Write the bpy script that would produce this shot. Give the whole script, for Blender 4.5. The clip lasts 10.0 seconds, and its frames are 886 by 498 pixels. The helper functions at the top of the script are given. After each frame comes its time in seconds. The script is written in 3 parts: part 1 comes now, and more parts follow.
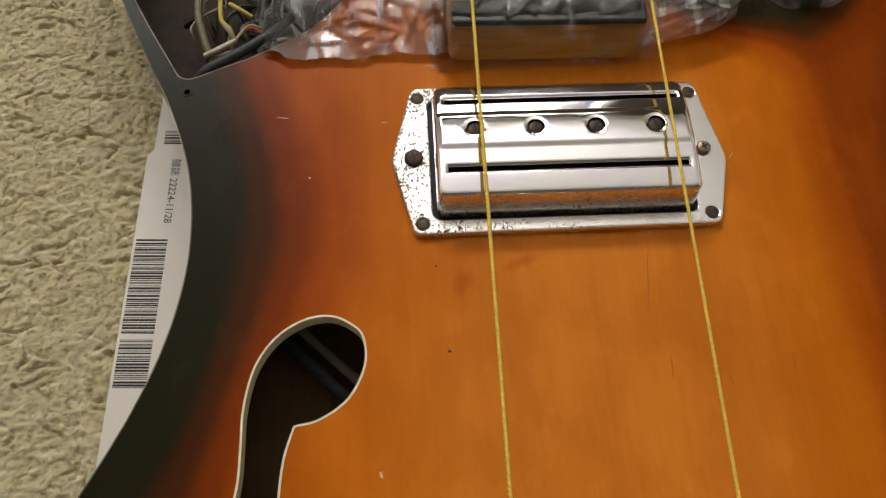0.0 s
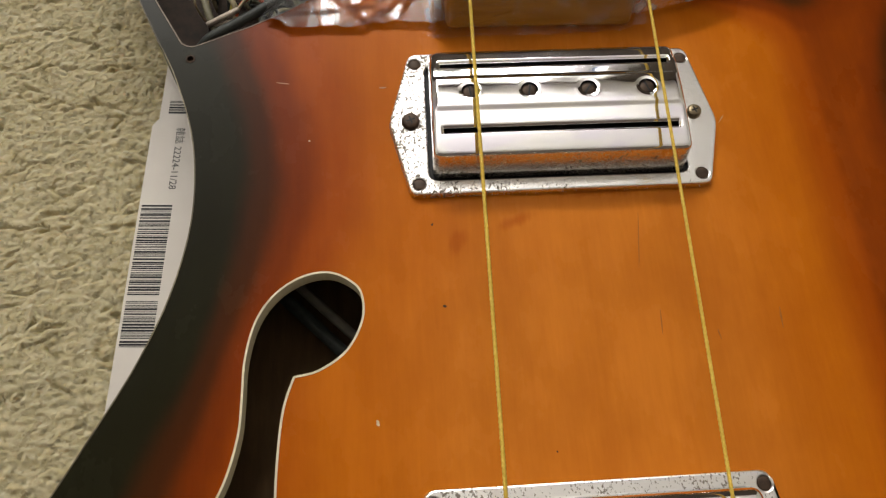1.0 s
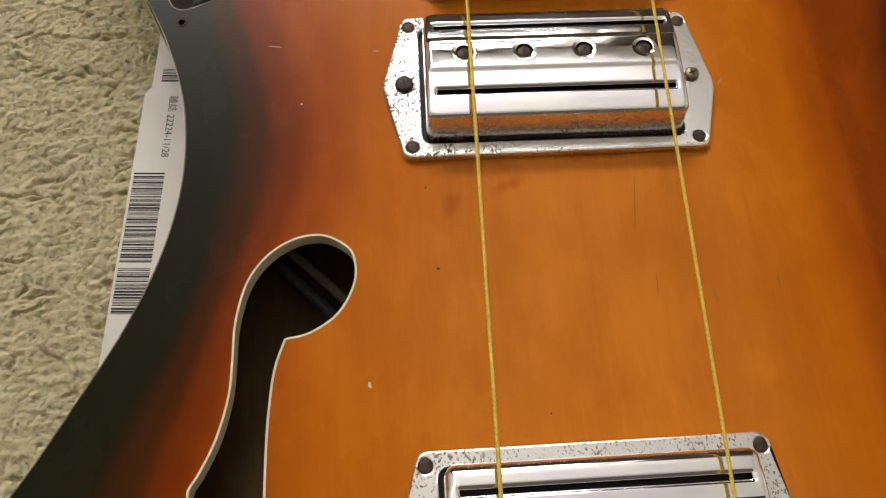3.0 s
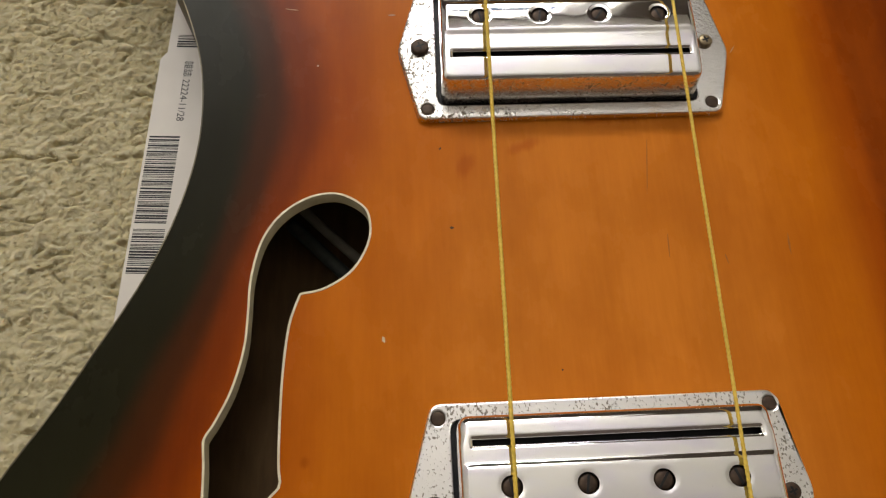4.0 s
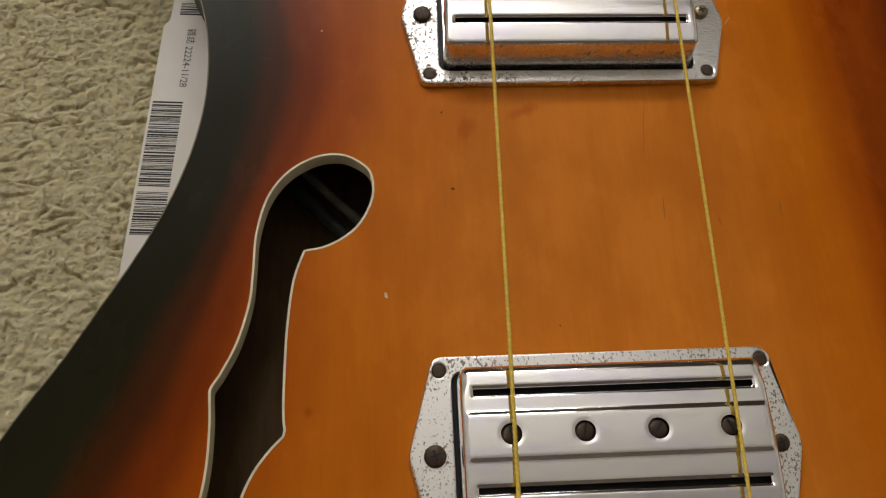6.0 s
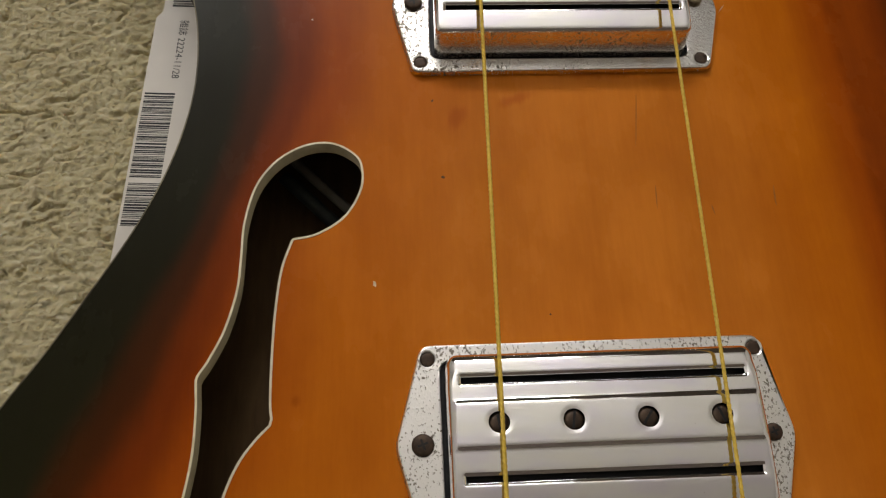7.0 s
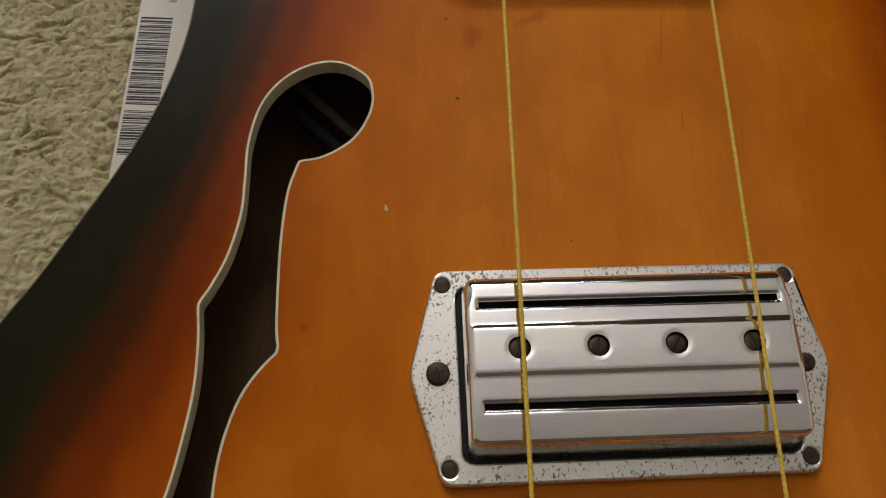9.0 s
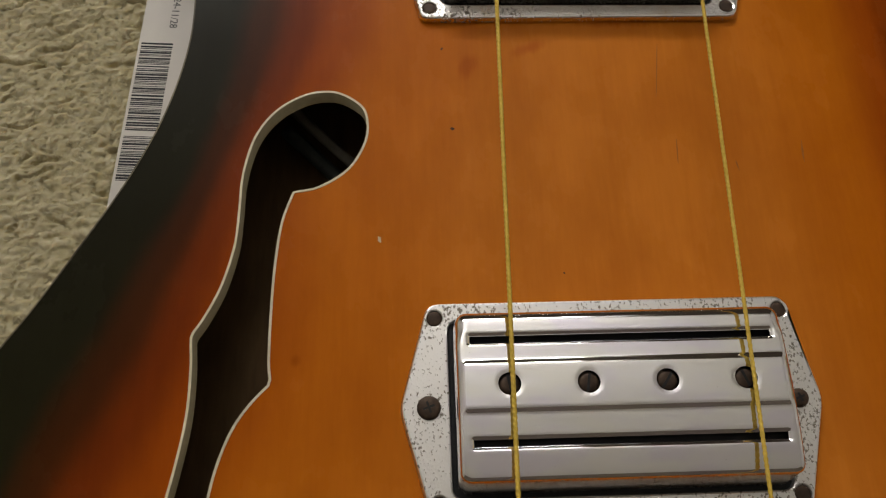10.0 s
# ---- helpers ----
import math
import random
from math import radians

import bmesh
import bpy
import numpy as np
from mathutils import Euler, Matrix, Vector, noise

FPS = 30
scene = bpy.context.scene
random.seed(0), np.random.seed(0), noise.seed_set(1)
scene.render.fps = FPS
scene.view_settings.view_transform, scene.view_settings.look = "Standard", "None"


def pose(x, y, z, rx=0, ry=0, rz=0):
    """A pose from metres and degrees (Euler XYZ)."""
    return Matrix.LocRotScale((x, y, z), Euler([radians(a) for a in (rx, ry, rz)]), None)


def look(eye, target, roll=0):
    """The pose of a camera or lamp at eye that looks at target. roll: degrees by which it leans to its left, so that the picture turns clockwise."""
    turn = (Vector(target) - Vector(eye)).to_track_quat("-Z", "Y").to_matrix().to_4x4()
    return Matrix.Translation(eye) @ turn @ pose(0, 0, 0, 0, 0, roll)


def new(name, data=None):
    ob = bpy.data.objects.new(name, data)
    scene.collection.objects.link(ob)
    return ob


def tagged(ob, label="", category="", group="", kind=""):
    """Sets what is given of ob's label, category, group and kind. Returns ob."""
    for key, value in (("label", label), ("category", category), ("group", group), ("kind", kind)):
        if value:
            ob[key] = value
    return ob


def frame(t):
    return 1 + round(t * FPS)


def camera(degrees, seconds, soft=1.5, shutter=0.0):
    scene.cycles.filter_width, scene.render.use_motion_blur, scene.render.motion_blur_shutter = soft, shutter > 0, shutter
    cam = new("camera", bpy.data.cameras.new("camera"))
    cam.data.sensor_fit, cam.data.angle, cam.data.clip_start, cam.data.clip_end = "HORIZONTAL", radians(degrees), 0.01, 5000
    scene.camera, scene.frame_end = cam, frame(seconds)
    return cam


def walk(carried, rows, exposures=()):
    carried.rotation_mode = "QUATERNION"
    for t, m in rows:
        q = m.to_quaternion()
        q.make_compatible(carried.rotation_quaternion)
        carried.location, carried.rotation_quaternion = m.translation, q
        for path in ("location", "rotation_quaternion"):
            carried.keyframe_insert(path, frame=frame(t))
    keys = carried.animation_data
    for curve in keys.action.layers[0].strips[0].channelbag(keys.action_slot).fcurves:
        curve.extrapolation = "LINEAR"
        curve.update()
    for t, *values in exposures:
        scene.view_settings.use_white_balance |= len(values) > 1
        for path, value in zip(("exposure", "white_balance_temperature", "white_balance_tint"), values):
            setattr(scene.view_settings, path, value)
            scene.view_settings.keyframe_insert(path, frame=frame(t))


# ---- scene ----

TOP = 0.050      # height of the guitar's face over the floor
DEEP = 0.0413    # depth of the guitar's body
GZ = DEEP        # the face's height over the guitar's base
CM = 0.01

# ---- camera ----
cam = camera(55.19, 10.0, soft=1.2)
ROWS = [
    (0, -0.0472, 0.0029, 0.2159, 25.33, -1.45, -3.79),
    (0.5, -0.0422, -0.0056, 0.2185, 25.50, -1.00, -3.86),
    (1, -0.0447, -0.0093, 0.2176, 24.97, -0.97, -3.63),
    (1.5, -0.0413, -0.0127, 0.2212, 25.25, -1.28, -3.78),
    (2, -0.0399, -0.0120, 0.2176, 25.07, -0.49, -3.88),
    (2.5, -0.0399, -0.0145, 0.2144, 24.90, -0.48, -3.84),
    (3.8, -0.0475, -0.0203, 0.2091, 23.91, -1.43, -2.96),
    (4, -0.0460, -0.0256, 0.2098, 24.11, -0.96, -2.80),
    (4.5, -0.0474, -0.0376, 0.2104, 24.19, -0.97, -2.56),
    (5, -0.0514, -0.0413, 0.2101, 24.27, -1.67, -2.72),
    (5.5, -0.0491, -0.0378, 0.2108, 23.92, -1.66, -2.63),
    (5.7, -0.0500, -0.0360, 0.2112, 23.60, -1.90, -2.61),
    (6.8, -0.0490, -0.0377, 0.2083, 23.83, -1.76, -2.60),
    (7, -0.0455, -0.0389, 0.2076, 23.82, -1.48, -2.50),
    (7.5, -0.0445, -0.0380, 0.2072, 23.56, -1.28, -2.35),
    (8, -0.0459, -0.0424, 0.2008, 22.50, -1.72, -2.10),
    (8.5, -0.0470, -0.0491, 0.1941, 22.38, -2.18, -2.25),
    (8.7, -0.0509, -0.0482, 0.1901, 22.03, -1.94, -2.03),
    (9, -0.0501, -0.0451, 0.1924, 21.81, -1.84, -2.33),
    (9.2, -0.0494, -0.0455, 0.1915, 22.13, -1.55, -2.26),
    (9.5, -0.0469, -0.0445, 0.1920, 22.13, -1.49, -1.78),
    (10, -0.0456, -0.0392, 0.1952, 22.15, -1.26, -1.85),
]
EXPOSE = [(0, -0.48), (1.0, -0.37), (2.5, -0.35), (4.0, -0.49), (5.0, -0.79), (7.5, -0.88), (9.0, -1.03), (10, -1.02)]
walk(cam, [(t, pose(x, y, z + TOP, rx, ry, rz)) for t, x, y, z, rx, ry, rz in ROWS], EXPOSE)

# ---- light ----
world = bpy.data.worlds.new("sky")
scene.world = world
world.use_nodes = True
wn = world.node_tree.nodes
sky = wn.new("ShaderNodeTexSky")
sky.sky_type, sky.sun_disc = "NISHITA", False
sky.sun_elevation, sky.sun_rotation = radians(40), radians(150)
wn["Background"].inputs["Strength"].default_value = 0.12
world.node_tree.links.new(sky.outputs[0], wn["Background"].inputs["Color"])

lamp = bpy.data.lights.new("window_light", "AREA")
lamp.shape, lamp.size, lamp.size_y, lamp.energy, lamp.color = "RECTANGLE", 1.8, 0.55, 114.0, (1.0, 0.965, 0.91)
lamp_ob = new("window_light", lamp)
lamp_ob.matrix_basis = look((-0.25, 2.09, 1.87), (0.35, 0.0, 1.95))


# ---- materials ----
def make(name, colour=(0.5, 0.5, 0.5), rough=0.5, metal=0.0):
    m = bpy.data.materials.new(name)
    m.use_nodes = True
    b = m.node_tree.nodes["Principled BSDF"]
    b.inputs["Base Color"].default_value = (*colour, 1)
    b.inputs["Roughness"].default_value = rough
    b.inputs["Metallic"].default_value = metal
    return m, m.node_tree, b


def add(tree, kind, **values):
    n = tree.nodes.new(kind)
    for key, value in values.items():
        n.inputs[key.replace("_", " ")].default_value = value
    return n


def grain(tree, scale, stretch=(1, 1, 1), detail=4.0, rough=0.55, space="Object"):
    """A noise node over the thing's own coordinates, stretched."""
    tc = tree.nodes.new("ShaderNodeTexCoord")
    mp = add(tree, "ShaderNodeMapping")
    mp.inputs["Scale"].default_value = stretch
    tree.links.new(tc.outputs[space], mp.inputs["Vector"])
    n = add(tree, "ShaderNodeTexNoise", Scale=scale, Detail=detail, Roughness=rough)
    tree.links.new(mp.outputs[0], n.inputs["Vector"])
    return n


def ramp(tree, source, stops, mode="LINEAR"):
    r = tree.nodes.new("ShaderNodeValToRGB")
    r.color_ramp.interpolation = mode
    els = r.color_ramp.elements
    while len(els) < len(stops):
        els.new(0.5)
    for e, (at, c) in zip(els, stops):
        e.position = at
        e.color = (*c, 1) if len(c) == 3 else c
    tree.links.new(source, r.inputs["Fac"])
    return r


def mix(tree, a, b, fac, blend="MIX"):
    n = tree.nodes.new("ShaderNodeMix")
    n.data_type, n.blend_type = "RGBA", blend
    for socket, v in ((n.inputs[0], fac), (n.inputs[6], a), (n.inputs[7], b)):
        if isinstance(v, (int, float)):
            socket.default_value = v
        elif isinstance(v, tuple):
            socket.default_value = (*v, 1)
        else:
            tree.links.new(v, socket)
    return n.outputs[2]


def bump(tree, b, source, strength, distance):
    n = add(tree, "ShaderNodeBump", Strength=strength, Distance=distance)
    tree.links.new(source, n.inputs["Height"])
    tree.links.new(n.outputs[0], b.inputs["Normal"])


def mottled(name, c1, c2, scale, rough=0.6, metal=0.0, relief=0.2, depth=0.0005, stretch=(1, 1, 1)):
    m, t, b = make(name, c1, rough, metal)
    b.inputs["Specular IOR Level"].default_value = 0.25
    n = grain(t, scale, stretch)
    r = ramp(t, n.outputs["Fac"], [(0.3, c1), (0.7, c2)])
    t.links.new(r.outputs[0], b.inputs["Base Color"])
    bump(t, b, n.outputs["Fac"], relief, depth)
    return m


def sunburst():
    m, t, b = make("sunburst_lacquer", rough=0.28)
    b.inputs["Specular IOR Level"].default_value = 0.05
    at = t.nodes.new("ShaderNodeAttribute")
    at.attribute_name = "burst"
    wob = grain(t, 55, (1, 0.4, 1), 3)
    ad = t.nodes.new("ShaderNodeMath")
    ad.operation = "MULTIPLY_ADD"
    t.links.new(wob.outputs["Fac"], ad.inputs[0])
    ad.inputs[1].default_value = 0.05
    t.links.new(at.outputs["Fac"], ad.inputs[2])
    r = ramp(t, ad.outputs[0], [(0.0, (0.014, 0.0135, 0.006)), (0.138, (0.015, 0.014, 0.005)), (0.21, (0.060, 0.017, 0.003)),
                                (0.285, (0.195, 0.033, 0.002)), (0.375, (0.37, 0.077, 0.003)), (0.54, (0.54, 0.150, 0.006)),
                                (1.0, (0.61, 0.197, 0.020))], "EASE")
    streak = grain(t, 26, (9, 0.7, 1), 5, 0.6)
    fine = grain(t, 160, (6, 0.5, 1), 4, 0.6)
    blotch = grain(t, 38, (1, 0.6, 1), 5, 0.6)
    s1 = ramp(t, streak.outputs["Fac"], [(0.3, (0.93, 0.90, 0.84)), (0.72, (1.0, 1.0, 1.0))])
    s2 = ramp(t, fine.outputs["Fac"], [(0.3, (0.95, 0.93, 0.88)), (0.7, (1.0, 1.0, 1.0))])
    s3 = ramp(t, blotch.outputs["Fac"], [(0.32, (0.84, 0.78, 0.70)), (0.62, (1.0, 1.0, 1.0))])
    c = mix(t, r.outputs[0], s1.outputs[0], 1.0, "MULTIPLY")
    c = mix(t, c, s2.outputs[0], 1.0, "MULTIPLY")
    c = mix(t, c, s3.outputs[0], 1.0, "MULTIPLY")
    # Dark marks on the face; the third is the bridge pickup's shadow painted in.
    for (sx, sy), (wx, wy), turn, tone in (((-0.013, 0.0995), (60, 190), 0.35, (0.80, 0.66, 0.50)), ((-0.030, 0.094), (90, 160), 0.9, (0.84, 0.72, 0.6)),
                                           ((0.012, 0.1075), (26, 260), 0.0, (0.82, 0.70, 0.60)), ((-0.0744, 0.0125), (330, 260), 0.0, (0.80, 0.70, 0.6))):
        tc = t.nodes.new("ShaderNodeTexCoord")
        mp = add(t, "ShaderNodeMapping")
        mp.vector_type = "TEXTURE"
        mp.inputs["Location"].default_value = (sx, sy, GZ)
        mp.inputs["Rotation"].default_value = (0, 0, turn)
        mp.inputs["Scale"].default_value = (1 / wx, 1 / wy, 1)
        t.links.new(tc.outputs["Object"], mp.inputs["Vector"])
        ln = t.nodes.new("ShaderNodeVectorMath")
        ln.operation = "LENGTH"
        t.links.new(mp.outputs[0], ln.inputs[0])
        ad2 = t.nodes.new("ShaderNodeMath")
        ad2.operation = "ADD"
        t.links.new(ln.outputs["Value"], ad2.inputs[0])
        t.links.new(streak.outputs["Fac"], ad2.inputs[1])
        st = ramp(t, ad2.outputs[0], [(0.55, tone), (1.0, (1.0, 1.0, 1.0))], "EASE")
        c = mix(t, c, st.outputs[0], 1.0, "MULTIPLY")
    t.links.new(c, b.inputs["Base Color"])
    rr = ramp(t, blotch.outputs["Fac"], [(0.3, (0.22,) * 3), (0.7, (0.32,) * 3)])
    t.links.new(rr.outputs[0], b.inputs["Roughness"])
    bump(t, b, fine.outputs["Fac"], 0.06, 0.0004)
    return m


def pitted_chrome(name, level, scale=2300, rough=0.30, clean=0.0):
    """Old chrome plate: bright metal with dark corrosion pits; level is where pits begin, clean how far they thin out along x."""
    m, t, b = make(name, (0.70, 0.69, 0.68), 0.2, 1.0)
    n = grain(t, scale, (1, 0.7, 1), detail=3, rough=0.6)
    patch = grain(t, 70, detail=2)
    sm = t.nodes.new("ShaderNodeMath")
    sm.operation = "MULTIPLY_ADD"
    t.links.new(patch.outputs["Fac"], sm.inputs[0])
    sm.inputs[1].default_value = 0.32
    t.links.new(n.outputs["Fac"], sm.inputs[2])
    where, axis = t.nodes.new("ShaderNodeTexCoord"), t.nodes.new("ShaderNodeSeparateXYZ")
    t.links.new(where.outputs["Object"], axis.inputs[0])
    side = t.nodes.new("ShaderNodeMath")
    side.operation = "MULTIPLY_ADD"
    t.links.new(axis.outputs[0], side.inputs[0])
    side.inputs[1].default_value = -clean / 0.09
    t.links.new(sm.outputs[0], side.inputs[2])
    sm = side
    r = ramp(t, sm.outputs[0], [(level, (0.80, 0.785, 0.765)), (level + 0.06, (0.20, 0.175, 0.14))])
    k = ramp(t, sm.outputs[0], [(level, (rough,) * 3), (level + 0.035, (0.7,) * 3)])
    me = ramp(t, sm.outputs[0], [(level, (1.0,) * 3), (level + 0.05, (0.2,) * 3)])
    t.links.new(r.outputs[0], b.inputs["Base Color"])
    t.links.new(k.outputs[0], b.inputs["Roughness"])
    t.links.new(me.outputs[0], b.inputs["Metallic"])
    bump(t, b, n.outputs["Fac"], 0.18, 0.0003)
    return m


def cover_chrome():
    m, t, b = make("polished_chrome", (0.76, 0.76, 0.79), 0.07, 1.0)
    n = grain(t, 60, (0.5, 1.6, 1), 3)
    r = ramp(t, n.outputs["Fac"], [(0.35, (0.03,) * 3), (0.75, (0.10,) * 3)])
    t.links.new(r.outputs[0], b.inputs["Roughness"])
    spots = grain(t, 1100, detail=2)
    c = ramp(t, spots.outputs["Fac"], [(0.77, (1.0, 1.0, 1.0)), (0.82, (0.45, 0.40, 0.37))])
    # Lilac and cream patches of the reflections, put into the base colour.
    reflected_tint = ramp(t, grain(t, 75, (0.7, 1.5, 1), 2).outputs["Fac"], [(0.36, (0.87, 0.86, 0.83)), (0.50, (0.86, 0.85, 0.86)), (0.62, (0.82, 0.79, 0.87))])
    t.links.new(mix(t, reflected_tint.outputs[0], c.outputs[0], 1.0, "MULTIPLY"), b.inputs["Base Color"])
    wave = grain(t, 55, (0.6, 1, 1), 2)
    bump(t, b, wave.outputs["Fac"], 0.22, 0.0012)
    return m


def clear_film(name, cloudy, streaks, ior):
    """Thin clear plastic: lets light through, glossy on its folds."""
    m = bpy.data.materials.new(name)
    m.use_nodes = True
    t = m.node_tree
    t.nodes.remove(t.nodes["Principled BSDF"])
    clear = t.nodes.new("ShaderNodeBsdfTransparent")
    clear.inputs[0].default_value = (0.97, 0.97, 0.97, 1)
    haze = t.nodes.new("ShaderNodeBsdfDiffuse")
    haze.inputs[0].default_value = (0.8, 0.8, 0.8, 1)
    gloss = t.nodes.new("ShaderNodeBsdfGlossy")
    gloss.inputs["Roughness"].default_value = 0.06
    fr = add(t, "ShaderNodeFresnel", IOR=ior)
    n = grain(t, 130, (1, 0.4, 1), 3)
    bp = add(t, "ShaderNodeBump", Strength=0.05, Distance=0.0006)
    t.links.new(n.outputs["Fac"], bp.inputs["Height"])
    t.links.new(bp.outputs[0], gloss.inputs["Normal"])
    t.links.new(bp.outputs[0], fr.inputs["Normal"])
    m1, m2 = t.nodes.new("ShaderNodeMixShader"), t.nodes.new("ShaderNodeMixShader")
    streak = grain(t, 190, (1.0, 0.28, 0.6), 3)
    veil = ramp(t, streak.outputs["Fac"], [(0.50, (cloudy,) * 3), (0.66, (streaks,) * 3)])
    t.links.new(veil.outputs[0], m1.inputs[0])
    t.links.new(clear.outputs[0], m1.inputs[1])
    t.links.new(haze.outputs[0], m1.inputs[2])
    t.links.new(fr.outputs[0], m2.inputs[0])
    t.links.new(m1.outputs[0], m2.inputs[1])
    t.links.new(gloss.outputs[0], m2.inputs[2])
    t.links.new(m2.outputs[0], t.nodes["Material Output"].inputs["Surface"])
    return m


BURST = sunburst()
PLATE = pitted_chrome("pitted_chrome", 0.737, 1500, 0.28, -0.02)
PLATE_WORN = pitted_chrome("worn_chrome", 0.768, 1500, 0.20, 0.17)
CHROME = cover_chrome()
DULL = pitted_chrome("dulled_chrome", 0.75, 1500, 0.24, 0.04)
BRASS = mottled("tarnished_brass", (0.16, 0.12, 0.07), (0.34, 0.28, 0.18), 500, 0.35, 0.9)
RUSTY = mottled("rusty_steel", (0.03, 0.018, 0.012), (0.085, 0.055, 0.036), 500, 0.5, 0.3)
# Also colours the shade in the cover's gap and the screw slots.
BLACK = mottled("black_plastic_and_shade", (0.008, 0.008, 0.009), (0.014, 0.013, 0.013), 300, 0.5)
HOLE = mottled("raw_hole_wood", (0.03, 0.02, 0.013), (0.075, 0.045, 0.028), 600, 0.8)
# Near-black base: the covered cavity's shade is put into this wood.
DIM = mottled("shaded_cavity_wood", (0.014, 0.009, 0.006), (0.035, 0.021, 0.013), 300, 0.8)
CREAM = mottled("cream_binding", (0.62, 0.55, 0.365), (0.75, 0.68, 0.48), 240, 0.45)
EDGE = mottled("aged_edge_binding", (0.06, 0.045, 0.025), (0.30, 0.25, 0.15), 60, 0.5)
INSIDE = mottled("raw_inner_wood", (0.11, 0.065, 0.03), (0.17, 0.10, 0.045), 60, 0.8, stretch=(6, 1, 1))
SIDE = mottled("black_lacquered_side", (0.012, 0.012, 0.011), (0.02, 0.018, 0.016), 60, 0.35)
POCKET = mottled("red_stained_wood", (0.05, 0.013, 0.009), (0.09, 0.022, 0.012), 90, 0.6, stretch=(1, 1, 4))
YELLOW = mottled("yellow_wound_string", (0.60, 0.40, 0.05), (0.76, 0.54, 0.10), 700, 0.45)
PILE = mottled("cream_wool_pile", (0.41, 0.352, 0.205), (0.55, 0.49, 0.325), 260, 0.95, relief=0.6, depth=0.0008, stretch=(0.6, 1.2, 1))
FIBRE = mottled("cream_wool_fibre", (0.44, 0.385, 0.23), (0.58, 0.52, 0.35), 150, 0.9, relief=0.0)
PAPER = mottled("white_paper", (0.61, 0.565, 0.505), (0.67, 0.625, 0.565), 40, 0.35)
PAGES = mottled("page_edges", (0.42, 0.38, 0.40), (0.6, 0.56, 0.56), 1500, 0.8, stretch=(0.05, 0.05, 3))
INK = mottled("black_ink", (0.012, 0.012, 0.014), (0.02, 0.02, 0.022), 300, 0.5)
FILM, FILM_LOOSE, FILM_BUNCH = clear_film("clear_plastic_film", 0.012, 0.16, 1.3), clear_film("cloudy_plastic_film", 0.055, 0.40, 1.5), clear_film("bunched_plastic_film", 0.15, 0.6, 1.6)
TAN = mottled("tan_wood_block", (0.40, 0.165, 0.010), (0.55, 0.25, 0.022), 90, 0.5, stretch=(0.5, 4, 4))
DARK = mottled("dark_grey_steel", (0.03, 0.03, 0.032), (0.07, 0.068, 0.065), 200, 0.4, 0.6)
PALEBAR = mottled("pale_raw_wood", (0.12, 0.11, 0.085), (0.20, 0.18, 0.15), 120, 0.7)
GREYTUBE = mottled("grey_sleeve", (0.032, 0.036, 0.033), (0.062, 0.067, 0.061), 200, 0.5)
OLIVE = mottled("grey_olive_wire", (0.10, 0.095, 0.06), (0.19, 0.175, 0.115), 200, 0.5)
WIRE_Y = mottled("yellow_wire", (0.33, 0.28, 0.05), (0.46, 0.39, 0.10), 200, 0.5)
WIRE_C = mottled("cream_wire", (0.30, 0.26, 0.16), (0.45, 0.38, 0.25), 200, 0.5)
WIRE_R = mottled("red_wire", (0.38, 0.05, 0.02), (0.5, 0.09, 0.04), 200, 0.5)
TAPE = mottled("braided_shield", (0.35, 0.30, 0.25), (0.5, 0.43, 0.36), 900, 0.5, 0.3)
WALL = mottled("white_wall_paint", (0.72, 0.71, 0.69), (0.78, 0.77, 0.75), 6, 0.9)
# Dark paint holds the window wall's backlit shade and the dim south side.
SHADE_WALL = mottled("shade_dark_wall", (0.10, 0.08, 0.065), (0.14, 0.115, 0.095), 5, 0.8)
BEIGE = mottled("beige_wall_paint", (0.70, 0.68, 0.65), (0.76, 0.74, 0.71), 5, 0.9)
CEIL = mottled("white_ceiling_paint", (0.83, 0.82, 0.82), (0.87, 0.86, 0.86), 4, 0.95)
CHIP = mottled("pale_chipped_wood", (0.55, 0.42, 0.28), (0.72, 0.58, 0.42), 900, 0.7)
DENT = mottled("dark_dent", (0.05, 0.025, 0.012), (0.09, 0.04, 0.018), 900, 0.7)
RUB = mottled("brown_rub_mark", (0.27, 0.085, 0.008), (0.36, 0.115, 0.010), 700, 0.6)
RIM = mottled("dull_rim", (0.16, 0.12, 0.09), (0.30, 0.24, 0.19), 150, 0.6)
SCUFF = mottled("pale_scuff", (0.40, 0.22, 0.12), (0.52, 0.30, 0.16), 900, 0.5)


for soft_one in (PILE,):
    wool = soft_one.node_tree.nodes["Principled BSDF"]
    wool.inputs["Subsurface Weight"].default_value = 0.5
    wool.inputs["Subsurface Radius"].default_value = (1.0, 0.8, 0.5)
    wool.inputs["Subsurface Scale"].default_value = 0.002


# ---- mesh helpers ----
def ease(a, b, t):
    t = min(1, max(0, (t - a) / (b - a)))
    return t * t * (3 - 2 * t)


def link(name, mesh, material, parent=None, label="", m=None):
    ob = new(name, mesh)
    if material:
        mesh.materials.append(material)
    if parent:
        ob.parent = parent
    if m:
        ob.matrix_basis = m
    if label:
        tagged(ob, label)
    return ob


def part(name, bm, material, parent=None, label="", m=None, smooth=True):
    """Links a bmesh as one mesh object under a thing or a part."""
    mesh = bpy.data.meshes.new(name)
    bm.normal_update()
    for f in bm.faces:
        f.smooth = smooth
    bm.to_mesh(mesh)
    bm.free()
    return link(name, mesh, material, parent, label, m)


